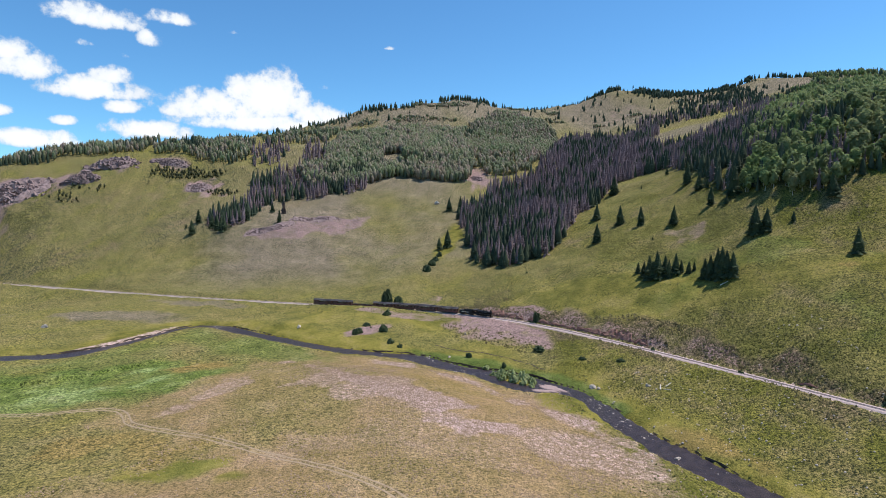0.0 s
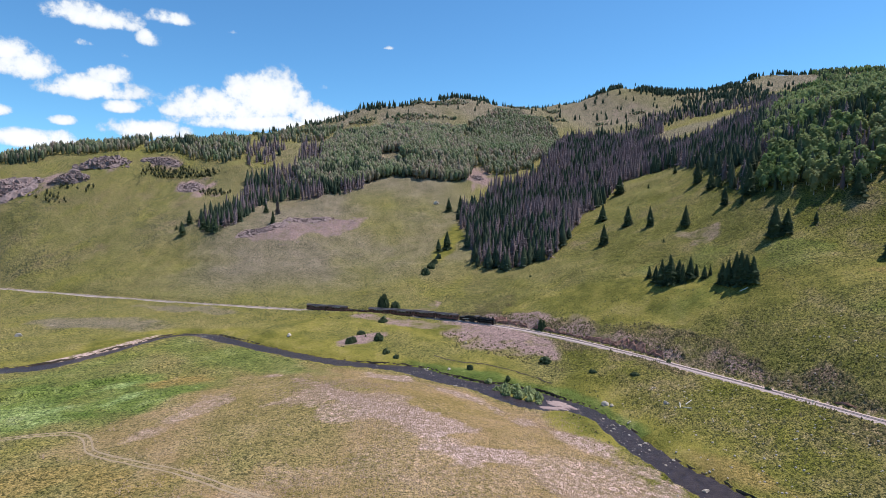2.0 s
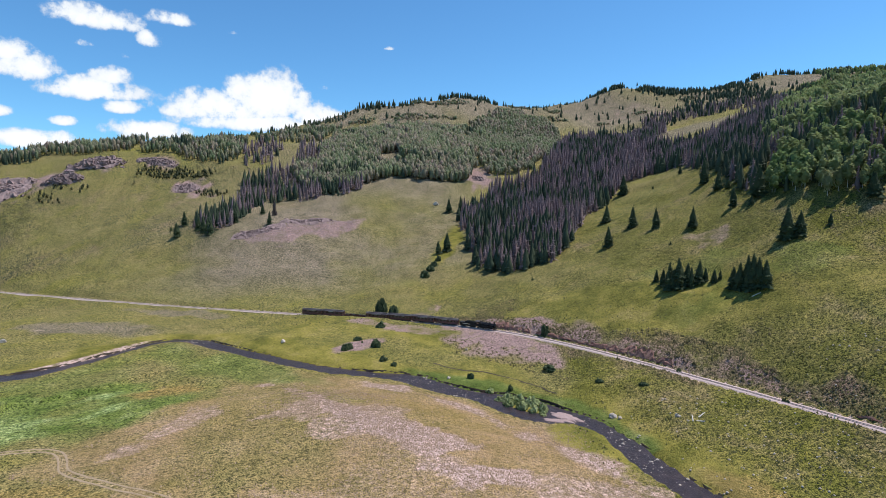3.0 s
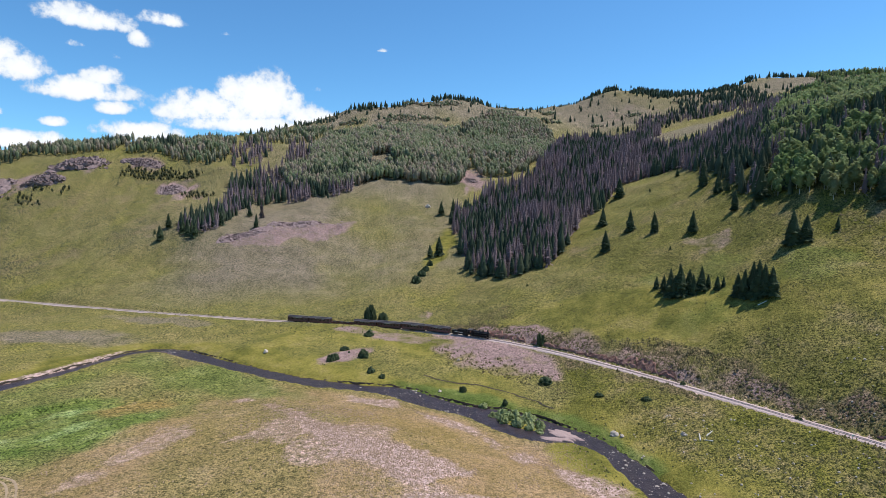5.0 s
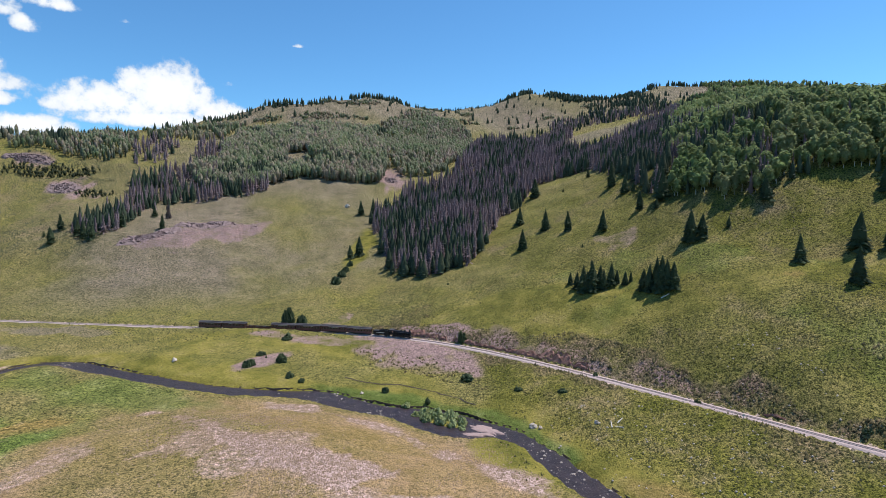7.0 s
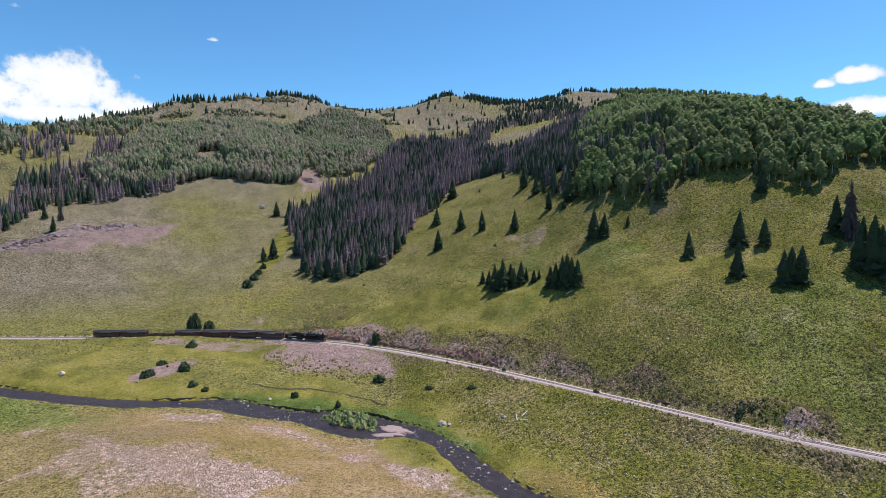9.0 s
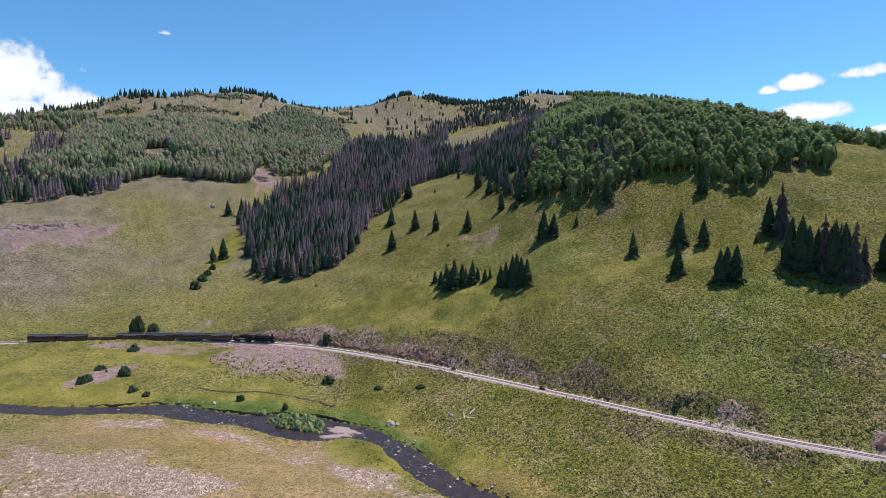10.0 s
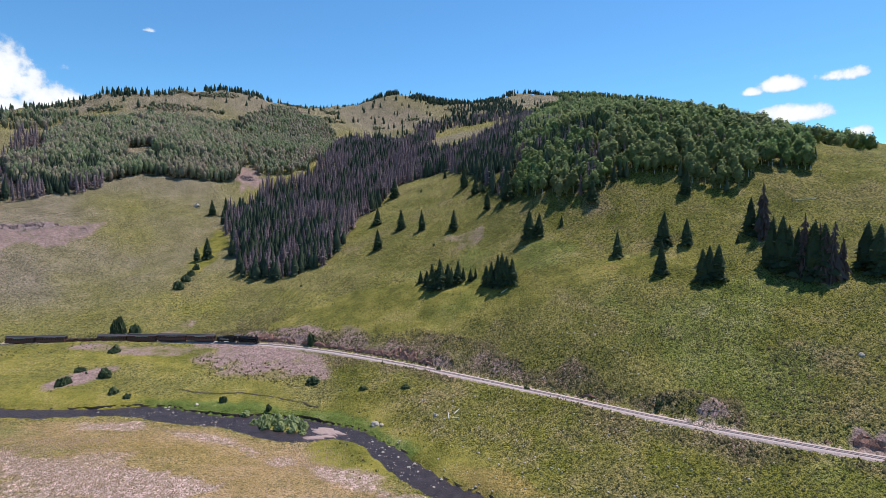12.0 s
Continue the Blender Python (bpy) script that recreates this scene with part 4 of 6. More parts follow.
# ---- trees ----
def spruce_arrays(seed, tiers=13, sprays=9, core=0.55, ragged=0.3, dead=False, thin=False):
    """A spruce 1 high: crown vertices and triangles. Drooping sprays round a ragged core."""
    g = np.random.default_rng(seed)
    v, f = [], []
    low = g.uniform(0.03, 0.08)
    n = 7 if tiers > 5 else 6
    levels = 5 if tiers > 5 else 4
    for i in range(levels):
        h = low + (0.97 - low) * i / (levels - 1)
        r = core * 0.19 * (1 - (i / (levels - 1)) ** 1.35) * (0.8 if i == 0 else 1) + 0.004
        for j in range(n):
            a = 2 * math.pi * (j + 0.5 * (i % 2)) / n
            rr = r * g.uniform(0.75, 1.2)
            v.append((rr * math.cos(a), rr * math.sin(a), h + g.uniform(-0.015, 0.015)))
    for i in range(levels - 1):
        for j in range(n):
            a, b = i * n + j, i * n + (j + 1) % n
            f += [(a, b, b + n), (a, b + n, a + n)]
    for i in range(tiers):
        h = low + (0.95 - low) * (i / tiers) ** 1.05
        reach = 0.19 * (1 - h) ** 0.78 * g.uniform(0.74, 1.16) + 0.006
        m = max(4, int(sprays * (0.45 + 0.55 * (1 - h))))
        turn = g.uniform(0, 6.28)
        for j in range(m):
            if dead and g.random() < 0.2:
                continue
            a = turn + 2 * math.pi * j / m + g.uniform(-0.25, 0.25)
            L = reach * (1 + g.uniform(-ragged, ragged))
            w = L * (0.26 if not dead else 0.17) * g.uniform(0.8, 1.3)
            hh = h + g.uniform(-0.02, 0.02)
            ca, sa = math.cos(a), math.sin(a)
            drop = (g.uniform(0.45, 0.95) if dead else g.uniform(0.18, 0.45)) * L
            b = len(v)
            v += [(0, 0, hh + 0.03), (ca * L * 0.6 - sa * w, sa * L * 0.6 + ca * w, hh - drop * 0.7), (ca * L, sa * L, hh - drop + 0.012), (ca * L * 0.6 + sa * w, sa * L * 0.6 - ca * w, hh - drop * 0.7),
                  (ca * L * 0.62, sa * L * 0.62, hh + 0.008)]
            if thin:
                v.pop()
                f += [(b, b + 1, b + 2), (b, b + 2, b + 3)]
            else:
                f += [(b, b + 1, b + 4), (b + 1, b + 2, b + 4), (b + 2, b + 3, b + 4), (b + 3, b, b + 4)]
    return np.array(v), np.array(f)


def lumpy(seed, centre, size, detail=2, rough=0.28):
    """A closed lumpy ball, for the dense inside of a leafy crown."""
    bm = bmesh.new()
    bmesh.ops.create_icosphere(bm, subdivisions=detail, radius=1)
    off = Vector((seed * 1.7, seed * 0.9, seed * 2.3))
    for v in bm.verts:
        v.co *= 1 + rough * noise.noise(v.co * 1.6 + off) + rough * 0.7 * noise.noise(v.co * 3.7 + off)
    bm.verts.ensure_lookup_table()
    vs, fs = np.array([v.co for v in bm.verts]) * size + centre, np.array([[v.index for v in f.verts] for f in bm.faces])
    bm.free()
    return vs, fs


def broadleaf_arrays(seed, tufts=60, wide=0.24, bole=0.3, lobes=6, size=1.0):
    """An aspen crown 1 high: billows of leaves round a lumpy heart, with small tufts standing out all over."""
    g = np.random.default_rng(seed)
    v, f = [], []
    mid, half = bole + (1 - bole) * 0.48, (1 - bole) * 0.5
    mass = [((0, 0, mid), (wide * (0.78 if lobes else 1), wide * (0.78 if lobes else 1), half * 0.96))]
    for k in range(lobes):
        a, u = 2.4 * k + g.uniform(-0.5, 0.5), -0.6 + 1.35 * (k + 0.5) / lobes
        r = wide * g.uniform(0.40, 0.60) * (1 - 0.35 * max(u, 0))
        ring = wide * 0.72 * math.sqrt(max(1 - (u * 0.95) ** 2, 0.06)) * g.uniform(0.75, 1.15)
        mass.append(((math.cos(a) * ring, math.sin(a) * ring, mid + half * u * 0.85), (r, r, r * g.uniform(0.9, 1.35))))
    for k, (c, q) in enumerate(mass):
        lv, lf = lumpy(seed * 13 + k, np.zeros(3), np.ones(3), 1, 0.34)
        # blunt above, drawn in below
        u = np.clip(lv[:, 2:3], -0.97, 0.97)
        lv[:, :2] *= np.sqrt((1 - np.abs(u) ** 3) / (1 - u * u)) * (1 if lobes else np.clip(1.0 + 0.45 * u, 0.5, 1.1))
        lv = lv * np.array(q) * 0.9 + np.array(c)
        f += [tuple(t + len(v)) for t in lf]
        v += list(lv)
    area = np.array([q[0] * q[2] for _, q in mass])
    for _ in range(tufts):
        c, q = mass[g.choice(len(mass), p=area / area.sum())]
        d = g.normal(size=3)
        d[2] = d[2] * 0.9 + 0.25
        d /= np.linalg.norm(d)
        p = np.array(c) + d * np.array(q) * g.uniform(0.82, 1.16)
        r = g.uniform(0.035, 0.075) * size
        d = d + g.normal(size=3) * 0.5 + (0, 0, 0.3)
        d /= np.linalg.norm(d)
        up = np.cross(d, g.normal(size=3))
        up /= np.linalg.norm(up) + 1e-9
        side = np.cross(d, up)
        b = len(v)
        v += [p - up * r * g.uniform(0.7, 1.2), p + side * r * g.uniform(0.6, 1.1) + d * r * 0.3, p + up * r * g.uniform(0.7, 1.3), p - side * r * g.uniform(0.6, 1.1) + d * r * 0.3]
        f += [(b, b + 1, b + 2), (b, b + 2, b + 3)]
    return np.array(v), np.array(f)


def stem_arrays(top, r, n=5, lean=0.0):
    v = [(r * math.cos(2 * math.pi * j / n), r * math.sin(2 * math.pi * j / n), -0.06) for j in range(n)]
    v += [(lean + 0.5 * r * math.cos(2 * math.pi * j / n), 0.5 * r * math.sin(2 * math.pi * j / n), top) for j in range(n)]
    f = [(j, (j + 1) % n, n + (j + 1) % n, n + j) for j in range(n)]
    return np.array(v), f


def tree_model(kind, seed):
    """One tree 1 m high, as an Empty with its parts; copies are scaled to height."""
    top = new(kind)
    if kind == "dead_spruce_tree":
        v, f = spruce_arrays(seed, 24, 11, 0.3, 0.45, True)
        sv, sf = stem_arrays(0.97, 0.013)
        mats = (DEAD, BARK)
    else:
        v, f = spruce_arrays(seed, 19, 13, 0.78, 0.38)
        sv, sf = stem_arrays(0.5, 0.016)
        mats = (NEEDLES, BARK)
    for name, vv, ff, m in (("crown", v, f, mats[0]), ("trunk", sv, sf, mats[1])):
        ob = new(name, mesh_from(name, vv, ff, m))
        ob.parent = top
    return top


MODELS = {k: [tree_model(k, 100 * i + s) for s in range(4)] for i, k in enumerate(("spruce_tree", "dead_spruce_tree"))}
TOLD = {"spruce_tree": ("dark green spruce tree standing on the grassy slope", "tree", "single spruces"),
        "dead_spruce_tree": ("grey-brown beetle-killed spruce with bare twigs", "tree", "dead spruces")}
MADE = {}


def plant(kind, x, y, h, fat=1.0, label="", rng=random.Random(7)):
    """Sets one tree of height h on the land."""
    n = MADE.get(kind, 0)
    MADE[kind] = n + 1
    model = MODELS[kind][n % 4]
    z = float(land(np.array([x]), np.array([y]))[0]) - 0.1
    m = pose(x, y, z, rng.uniform(-2, 2), rng.uniform(-2, 2), rng.uniform(0, 360)) @ Matrix.Diagonal((h * fat, h * fat, h, 1))
    t = model if n < 4 else copy_thing(model, m)
    t.matrix_basis = m
    t.scale = (h * fat, h * fat, h)
    lab, cat, grp = TOLD[kind]
    tagged(t, label or lab, cat, grp)
    return t


# height of each single tree with its place
SPRUCES = [(124, 444, 14), (108, 384, 14), (130, 403, 15), (137, 380, 14), (150, 357, 13), (171, 352, 12), (175, 340, 6), (186, 420, 18), (182, 393, 13), (185, 386, 7), (201, 496, 7),
           (177, 492, 4), (182, 346, 20), (167, 294, 17), (172, 292, 13), (185, 290, 6), (206, 291, 12), (132, 345, 2.5), (161, 519, 18), (7, 595, 15), (19, 592, 19), (4, 475, 16), (-3, 471, 11)]
GROVE_SOLID = [(134, 279, 11), (135, 276, 13), (138, 275, 15), (139, 271, 16), (140, 269, 14), (142, 267, 12), (137, 271, 13)]
GROVE_LOW = [(112, 313, 7), (113, 307, 9), (114, 301, 14), (115, 298, 11), (117, 297, 16), (121, 298, 12), (122, 295, 9), (126, 296, 12), (129, 295, 7), (131, 291, 7), (134, 291, 5), (118, 302, 9), (124, 299, 8)]
EAST = [(189, 249, 12), (210, 242, 17), (190, 222, 15), (217, 234, 13), (197, 206, 14), (199, 205, 15), (202, 203, 15), (245, 263, 15), (231, 218, 4), (208, 295, 10)]
EAST_GROVE = [(241, 220, 18), (226, 198, 21), (227, 193, 24), (228, 191, 20), (230, 189, 19), (231, 183, 24), (233, 180, 23), (248, 174, 19), (248, 170, 20), (229, 195, 18), (234, 186, 20), (243, 216, 16)]
EAST_DEAD = [(242, 214, 26), (230, 186, 26), (232, 177, 24), (236, 175, 17), (233, 183, 22), (231, 179, 21)]
WEST = [(-239, 523, 14), (-246, 553, 14), (-159, 534, 13), (-175, 565, 10), (-191, 536, 14), (-255, 545, 5), (-206, 517, 13), (-210, 520, 15), (-217, 528, 14), (-225, 536, 14)]
FAR_SPRUCES = [(-84, 933, 12), (-78, 954, 12), (-110, 877, 14), (-151, 885, 16), (-145, 789, 14), (351, 1084, 12), (-56, 966, 7)]
for x, y, h in SPRUCES + EAST + WEST + FAR_SPRUCES:
    plant("spruce_tree", x, y, h, random.uniform(1.15, 1.55))
for x, y, h in GROVE_SOLID + GROVE_LOW + EAST_GROVE:
    plant("spruce_tree", x, y, h, random.uniform(1.15, 1.5), "dark green spruce tree in a tight grove")
for x, y, h in EAST_DEAD + [(149, 524, 20), (24, 439, 14), (-162, 560, 16)]:
    plant("dead_spruce_tree", x, y, h, random.uniform(0.72, 0.95))

# ---- woods ----
FAR_MODELS = {
    "spruce": [spruce_arrays(700 + n, 9, 8, 0.82, 0.36, thin=True) for n in range(6)],
    "dead": [spruce_arrays(800 + n, 11, 8, 0.4, 0.5, True, True) for n in range(6)],
    "aspen": [broadleaf_arrays(900 + n, 60, 0.16, 0.05, 0) for n in range(6)],
    "aspen_round": [broadleaf_arrays(930 + n, 90, 0.27, 0.12, 3) for n in range(6)],
    "spruce_far": [spruce_arrays(720 + n, 6, 6, 0.75, 0.4, thin=True) for n in range(6)],
    "dead_far": [spruce_arrays(820 + n, 8, 7, 0.42, 0.5, True, True) for n in range(6)],
    "aspen_far": [broadleaf_arrays(920 + n, 24, 0.16, 0.0, 0, 0.9) for n in range(6)],
    "aspen_round_far": [broadleaf_arrays(940 + n, 44, 0.23, 0.1, 1, 1.2) for n in range(6)],
    "aspen_near": [broadleaf_arrays(950 + n, 130, 0.195, 0.22, 3, 1.05) for n in range(6)],
}


def inside(poly, x, y):
    n, hit = len(poly), np.zeros(len(x), bool)
    for (x0, y0), (x1, y1) in zip(poly, poly[1:] + poly[:1]):
        c = (y0 > y) != (y1 > y)
        hit ^= c & (x < (x1 - x0) * (y - y0) / (y1 - y0 + 1e-9) + x0)
    return hit


def scatter(poly, spacing, seed, gaps=0.0, patch=40, wander=3):
    """Jittered places inside an outline, thinned out in patches."""
    g = np.random.default_rng(seed)
    p = np.array(poly, float)
    xs, ys = np.arange(p[:, 0].min(), p[:, 0].max(), spacing), np.arange(p[:, 1].min(), p[:, 1].max(), spacing)
    X, Y = np.meshgrid(xs, ys)
    X, Y = X.ravel() + g.uniform(-0.5, 0.5, X.size) * spacing, Y.ravel() + g.uniform(-0.5, 0.5, X.size) * spacing
    k = inside(poly, X + wander * value_noise(X, Y, 5 * wander, seed), Y + wander * value_noise(X, Y, 5 * wander, seed + 1)) & (fractal(X, Y, patch, 3, seed) > gaps * 2 - 1.4)
    return X[k], Y[k]


CLEARING = [(272, 690), (285, 640), (345, 672), (400, 710), (440, 790), (475, 885), (430, 915), (366, 892), (313, 835), (280, 770)]


def wood(name, x, y, heights, models, mat, label, seed, fat=1.0, stems=None):
    """Many trees in one mesh. models: names from FAR_MODELS with their shares."""
    g = np.random.default_rng(seed)
    open_ground = inside(CLEARING, x, y)
    x, y = x[~open_ground], y[~open_ground]
    z = land(x, y)
    V, F, T, I, base = [], [], [], [], 0
    names = list(models)
    share = np.array([models[k] for k in names], float)
    # kinds stand together in groups
    mixed = fractal(x, y, 26, 3, seed) + 0.3 * g.normal(size=len(x))
    rank = np.empty(len(x))
    rank[np.argsort(mixed)] = np.arange(len(x)) / len(x)
    pick = np.searchsorted(np.cumsum(share / share.sum())[:-1], rank)
    for i in range(len(x)):
        kind = names[pick[i]]
        distant = kind != "aspen_near" and math.hypot(x[i], y[i]) > 500
        v, f = FAR_MODELS[kind + "_far" if distant else kind][g.integers(6)]
        h = g.uniform(*heights) * (0.8 if kind == "spruce" and stems else 1)
        a, w = g.uniform(0, 6.28), fat * g.uniform(0.85, 1.2)
        c, s = math.cos(a), math.sin(a)
        V.append(np.c_[(v[:, 0] * c - v[:, 1] * s) * h * w + x[i], (v[:, 0] * s + v[:, 1] * c) * h * w + y[i], v[:, 2] * h + z[i] - 0.3])
        F.append(f + base)
        T.append(np.full(len(v), g.random()))
        I.append(np.full(len(f), names.index(kind)))
        base += len(v)
        if stems and kind == "aspen_near":
            sv, sf = stem_arrays(0.7, 0.016, 4)
            V.append(sv * h + (x[i], y[i], z[i] - 0.3))
            sf = np.array([t for q in sf for t in ((q[0], q[1], q[2]), (q[0], q[2], q[3]))])
            F.append(sf + base)
            T.append(np.zeros(len(sv)))
            I.append(np.full(len(sf), len(names)))
            base += len(sv)
    mats = [mat[k] for k in names] + ([ASPEN_BARK] if stems else [])
    V, F = np.concatenate(V), np.concatenate(F)
    me = bpy.data.meshes.new(name)
    me.vertices.add(len(V))
    me.vertices.foreach_set("co", V.ravel())
    me.loops.add(len(F) * 3)
    me.loops.foreach_set("vertex_index", F.ravel())
    me.polygons.add(len(F))
    me.polygons.foreach_set("loop_start", np.arange(len(F)) * 3)
    for m in mats:
        me.materials.append(m)
    me.polygons.foreach_set("material_index", np.concatenate(I))
    me.polygons.foreach_set("use_smooth", np.ones(len(F), bool))
    me.attributes.new("tone", "FLOAT", "POINT").data.foreach_set("value", np.concatenate(T).astype(np.float32))
    me.update()
    return tagged(new(name, me), label, "wood", kind="stuff")


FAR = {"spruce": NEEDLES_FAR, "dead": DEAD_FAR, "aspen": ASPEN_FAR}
NEAR = {"spruce": NEEDLES_FAR, "dead": DEAD_FAR, "aspen": ASPEN, "aspen_round": ASPEN, "aspen_near": ASPEN}
DEAD_STAND = [(28, 425), (49, 404), (72, 398), (91, 426), (114, 469), (148, 513), (188, 580), (216, 550), (203, 439), (186, 390), (190, 352), (204, 376), (232, 420), (300, 540), (362, 640), (480, 800),
              (427, 800), (370, 770), (330, 800), (346, 930), (281, 891), (267, 950), (204, 942), (139, 747), (104, 687), (81, 667), (65, 675), (41, 618), (19, 586), (21, 493)]
x, y = scatter(DEAD_STAND, 4.4, 11, 0.18, 26, 4.5)
edge = (x > 172) & (y < 500)
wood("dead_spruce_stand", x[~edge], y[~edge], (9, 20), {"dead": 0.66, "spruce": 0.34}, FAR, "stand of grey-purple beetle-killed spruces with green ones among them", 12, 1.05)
wood("spruce_tongue", x[edge], y[edge], (8, 17), {"spruce": 0.72, "dead": 0.28}, FAR, "tongue of dark green spruces reaching down the slope", 13, 1.15)
x, y = scatter([(335, 915), (400, 940), (445, 915), (490, 880), (570, 930), (520, 965), (440, 1015), (380, 1050), (345, 990)], 8.5, 14, 0.2, 40)
wood("upper_dead_spruces", x, y, (9, 15), {"dead": 0.66, "spruce": 0.34}, FAR, "dead spruces above the high clearing", 15, 1.2)
x, y = scatter([(-244, 554), (-206, 514), (-188, 535), (-188, 577), (-173, 616), (-144, 622), (-114, 629), (-91, 638), (-88, 663), (-158, 712), (-199, 706), (-229, 671), (-215, 600)], 5.4, 21, 0.15, 40)
wood("spruce_stand", x, y, (9, 18), {"dead": 0.5, "spruce": 0.5}, FAR, "mixed stand of live and dying spruces on the slope", 22, 1.1)
x, y = scatter([(-156, 644), (-92, 649), (-81, 666), (-56, 675), (-25, 670), (11, 673), (32, 680), (41, 726), (34, 911), (6, 923), (-40, 942), (-85, 924), (-119, 900), (-158, 871), (-162, 732), (-182, 697)], 3.5, 31, 0.26, 32, 7)
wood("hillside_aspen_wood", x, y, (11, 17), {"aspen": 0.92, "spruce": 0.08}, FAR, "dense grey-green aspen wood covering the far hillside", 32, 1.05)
x0, y0 = scatter([(30, 690), (60, 740), (52, 990), (30, 935), (38, 730)], 6.2, 40, 0.0, 60)
x, y = scatter([(52, 995), (93, 1071), (153, 1117), (186, 1053), (197, 978), (158, 804), (111, 713), (82, 705), (60, 697), (49, 737), (46, 809)], 4.6, 41, 0.12, 40, 7)
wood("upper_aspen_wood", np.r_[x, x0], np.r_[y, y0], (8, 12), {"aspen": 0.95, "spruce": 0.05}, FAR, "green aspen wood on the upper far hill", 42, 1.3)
x, y = scatter([(-248, 711), (-226, 726), (-210, 746), (-225, 801), (-254, 817), (-270, 793)], 7.5, 51, 0.1)
x2, y2 = scatter([(-184, 715), (-158, 712), (-141, 737), (-155, 807), (-194, 805), (-197, 770)], 7.5, 52, 0.1)
wood("dead_spruce_clumps", np.r_[x, x2], np.r_[y, y2], (10, 17), {"dead": 0.85, "spruce": 0.15}, FAR, "clumps of dead purple-grey spruces on the far slope", 53, 1.3)
x, y = scatter([(-381, 734), (-368, 709), (-318, 706), (-269, 707), (-260, 742), (-279, 830), (-346, 830)], 5.0, 61, 0.3)
x2, y2 = scatter([(-560, 690), (-498, 694), (-483, 723), (-409, 707), (-386, 716), (-398, 790), (-480, 790), (-580, 760)], 5.2, 62, 0.3)
x3, y3 = scatter([(-270, 830), (-180, 850), (-160, 960), (-260, 960)], 7, 63, 0.3)
wood("west_aspen_wood", np.r_[x, x2, x3], np.r_[y, y2, y3], (9, 15), {"aspen": 0.68, "spruce": 0.32}, FAR, "aspens and spruces along the western ridge", 64, 0.95)
EAST_WOOD = [(187, 345), (196, 309), (209, 297), (223, 290), (244, 283), (254, 270), (262, 250), (282, 249), (300, 247), (308, 238), (321, 244), (335, 262), (350, 300), (400, 420), (520, 640), (700, 900), (686, 1019), (581, 958), (453, 800), (370, 660), (290, 530), (232, 430), (209, 380)]
x, y = scatter(EAST_WOOD, 4.2, 71, 0.16, 24, 6)
k = np.hypot(x, y) < 520
wood("east_aspen_wood", x[k], y[k], (9, 14.5), {"spruce": 0.22, "aspen_near": 0.70, "dead": 0.08}, NEAR, "dense green aspen wood with pale trunks and scattered spruces", 72, 1.0, True)
k2 = ~k & (np.random.default_rng(3).random(len(x)) < 0.34)
wood("east_upper_wood", x[k2], y[k2], (8, 13), {"aspen_round": 0.75, "spruce": 0.25}, NEAR, "green aspen and spruce wood rising to the ridge", 73, 1.05)


def along(points, across, n, seed):
    """Places strewn along a line."""
    g = np.random.default_rng(seed)
    p = smooth_line(points, 4.0)
    k = g.integers(0, len(p), n)
    q = p[k] + g.normal(size=(n, 2)) * across
    keep = fractal(q[:, 0], q[:, 1], 40, 3, seed) > -0.35
    return q[keep, 0], q[keep, 1]


def several(*sets):
    return np.concatenate([s[0] for s in sets]), np.concatenate([s[1] for s in sets])


x, y = several(along([(-150, 1035), (-89, 1070), (-20, 1150), (40, 1200), (110, 1225)], (12, 16), 230, 81), along([(-420, 960), (-320, 980), (-230, 1010), (-170, 1040)], (14, 12), 150, 82),
               along([(150, 1370), (212, 1460), (300, 1440), (350, 1350)], (14, 22), 330, 83), along([(340, 1340), (406, 1270), (440, 1225), (473, 1195)], (10, 14), 380, 84), along([(473, 1195), (540, 1200), (640, 1250)], (16, 14), 420, 85),
               along([(620, 1250), (709, 1250), (770, 1190), (830, 1120)], (18, 16), 330, 86), along([(470, 960), (520, 1040), (560, 1130)], (28, 30), 130, 87), along([(330, 960), (400, 1010), (470, 1090)], (22, 20), 60, 88), scatter([(425, 930), (500, 900), (560, 960), (640, 1180), (600, 1230), (500, 1190), (450, 1080)], 13, 93, 0.25, 50),
               scatter([(-150, 960), (100, 1060), (250, 1080), (420, 960), (560, 930), (700, 1100), (460, 1190), (330, 1300), (60, 1190), (-120, 1050)], 34, 89, 0.35, 70))
wood("ridge_spruces", x, y, (7, 14), {"spruce": 1.0}, FAR, "scattered dark spruces on the high ridges", 84, 1.35)
patches = [(-139, 978, 26, 10), (-60, 985, 34, 12), (0, 1000, 30, 10), (-185, 918, 36, 12), (16, 1090, 36, 14), (-40, 1080, 30, 10), (200, 1098, 22, 10), (223, 1075, 18, 10), (292, 1048, 16, 9), (379, 1097, 18, 8), (160, 1200, 26, 12), (480, 1120, 26, 10), (-260, 930, 50, 16), (230, 1180, 20, 16)]
spots = []
for i, (cx, cy, rx, ry) in enumerate(patches):
    px_, py_ = scatter([(cx - rx, cy), (cx - rx * 0.6, cy - ry), (cx + rx * 0.6, cy - ry * 0.8), (cx + rx, cy), (cx + rx * 0.5, cy + ry), (cx - rx * 0.5, cy + ry)], 5.0, 130 + i, 0.1, 20)
    spots.append((px_, py_))
x, y = several(*spots)
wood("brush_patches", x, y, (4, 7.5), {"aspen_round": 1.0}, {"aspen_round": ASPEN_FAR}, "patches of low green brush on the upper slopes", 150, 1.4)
x, y = scatter([(185, 350), (197, 312), (214, 298), (232, 318), (262, 400), (330, 520), (380, 640), (290, 545), (232, 440), (205, 385)], 6.5, 103, 0.55, 25)
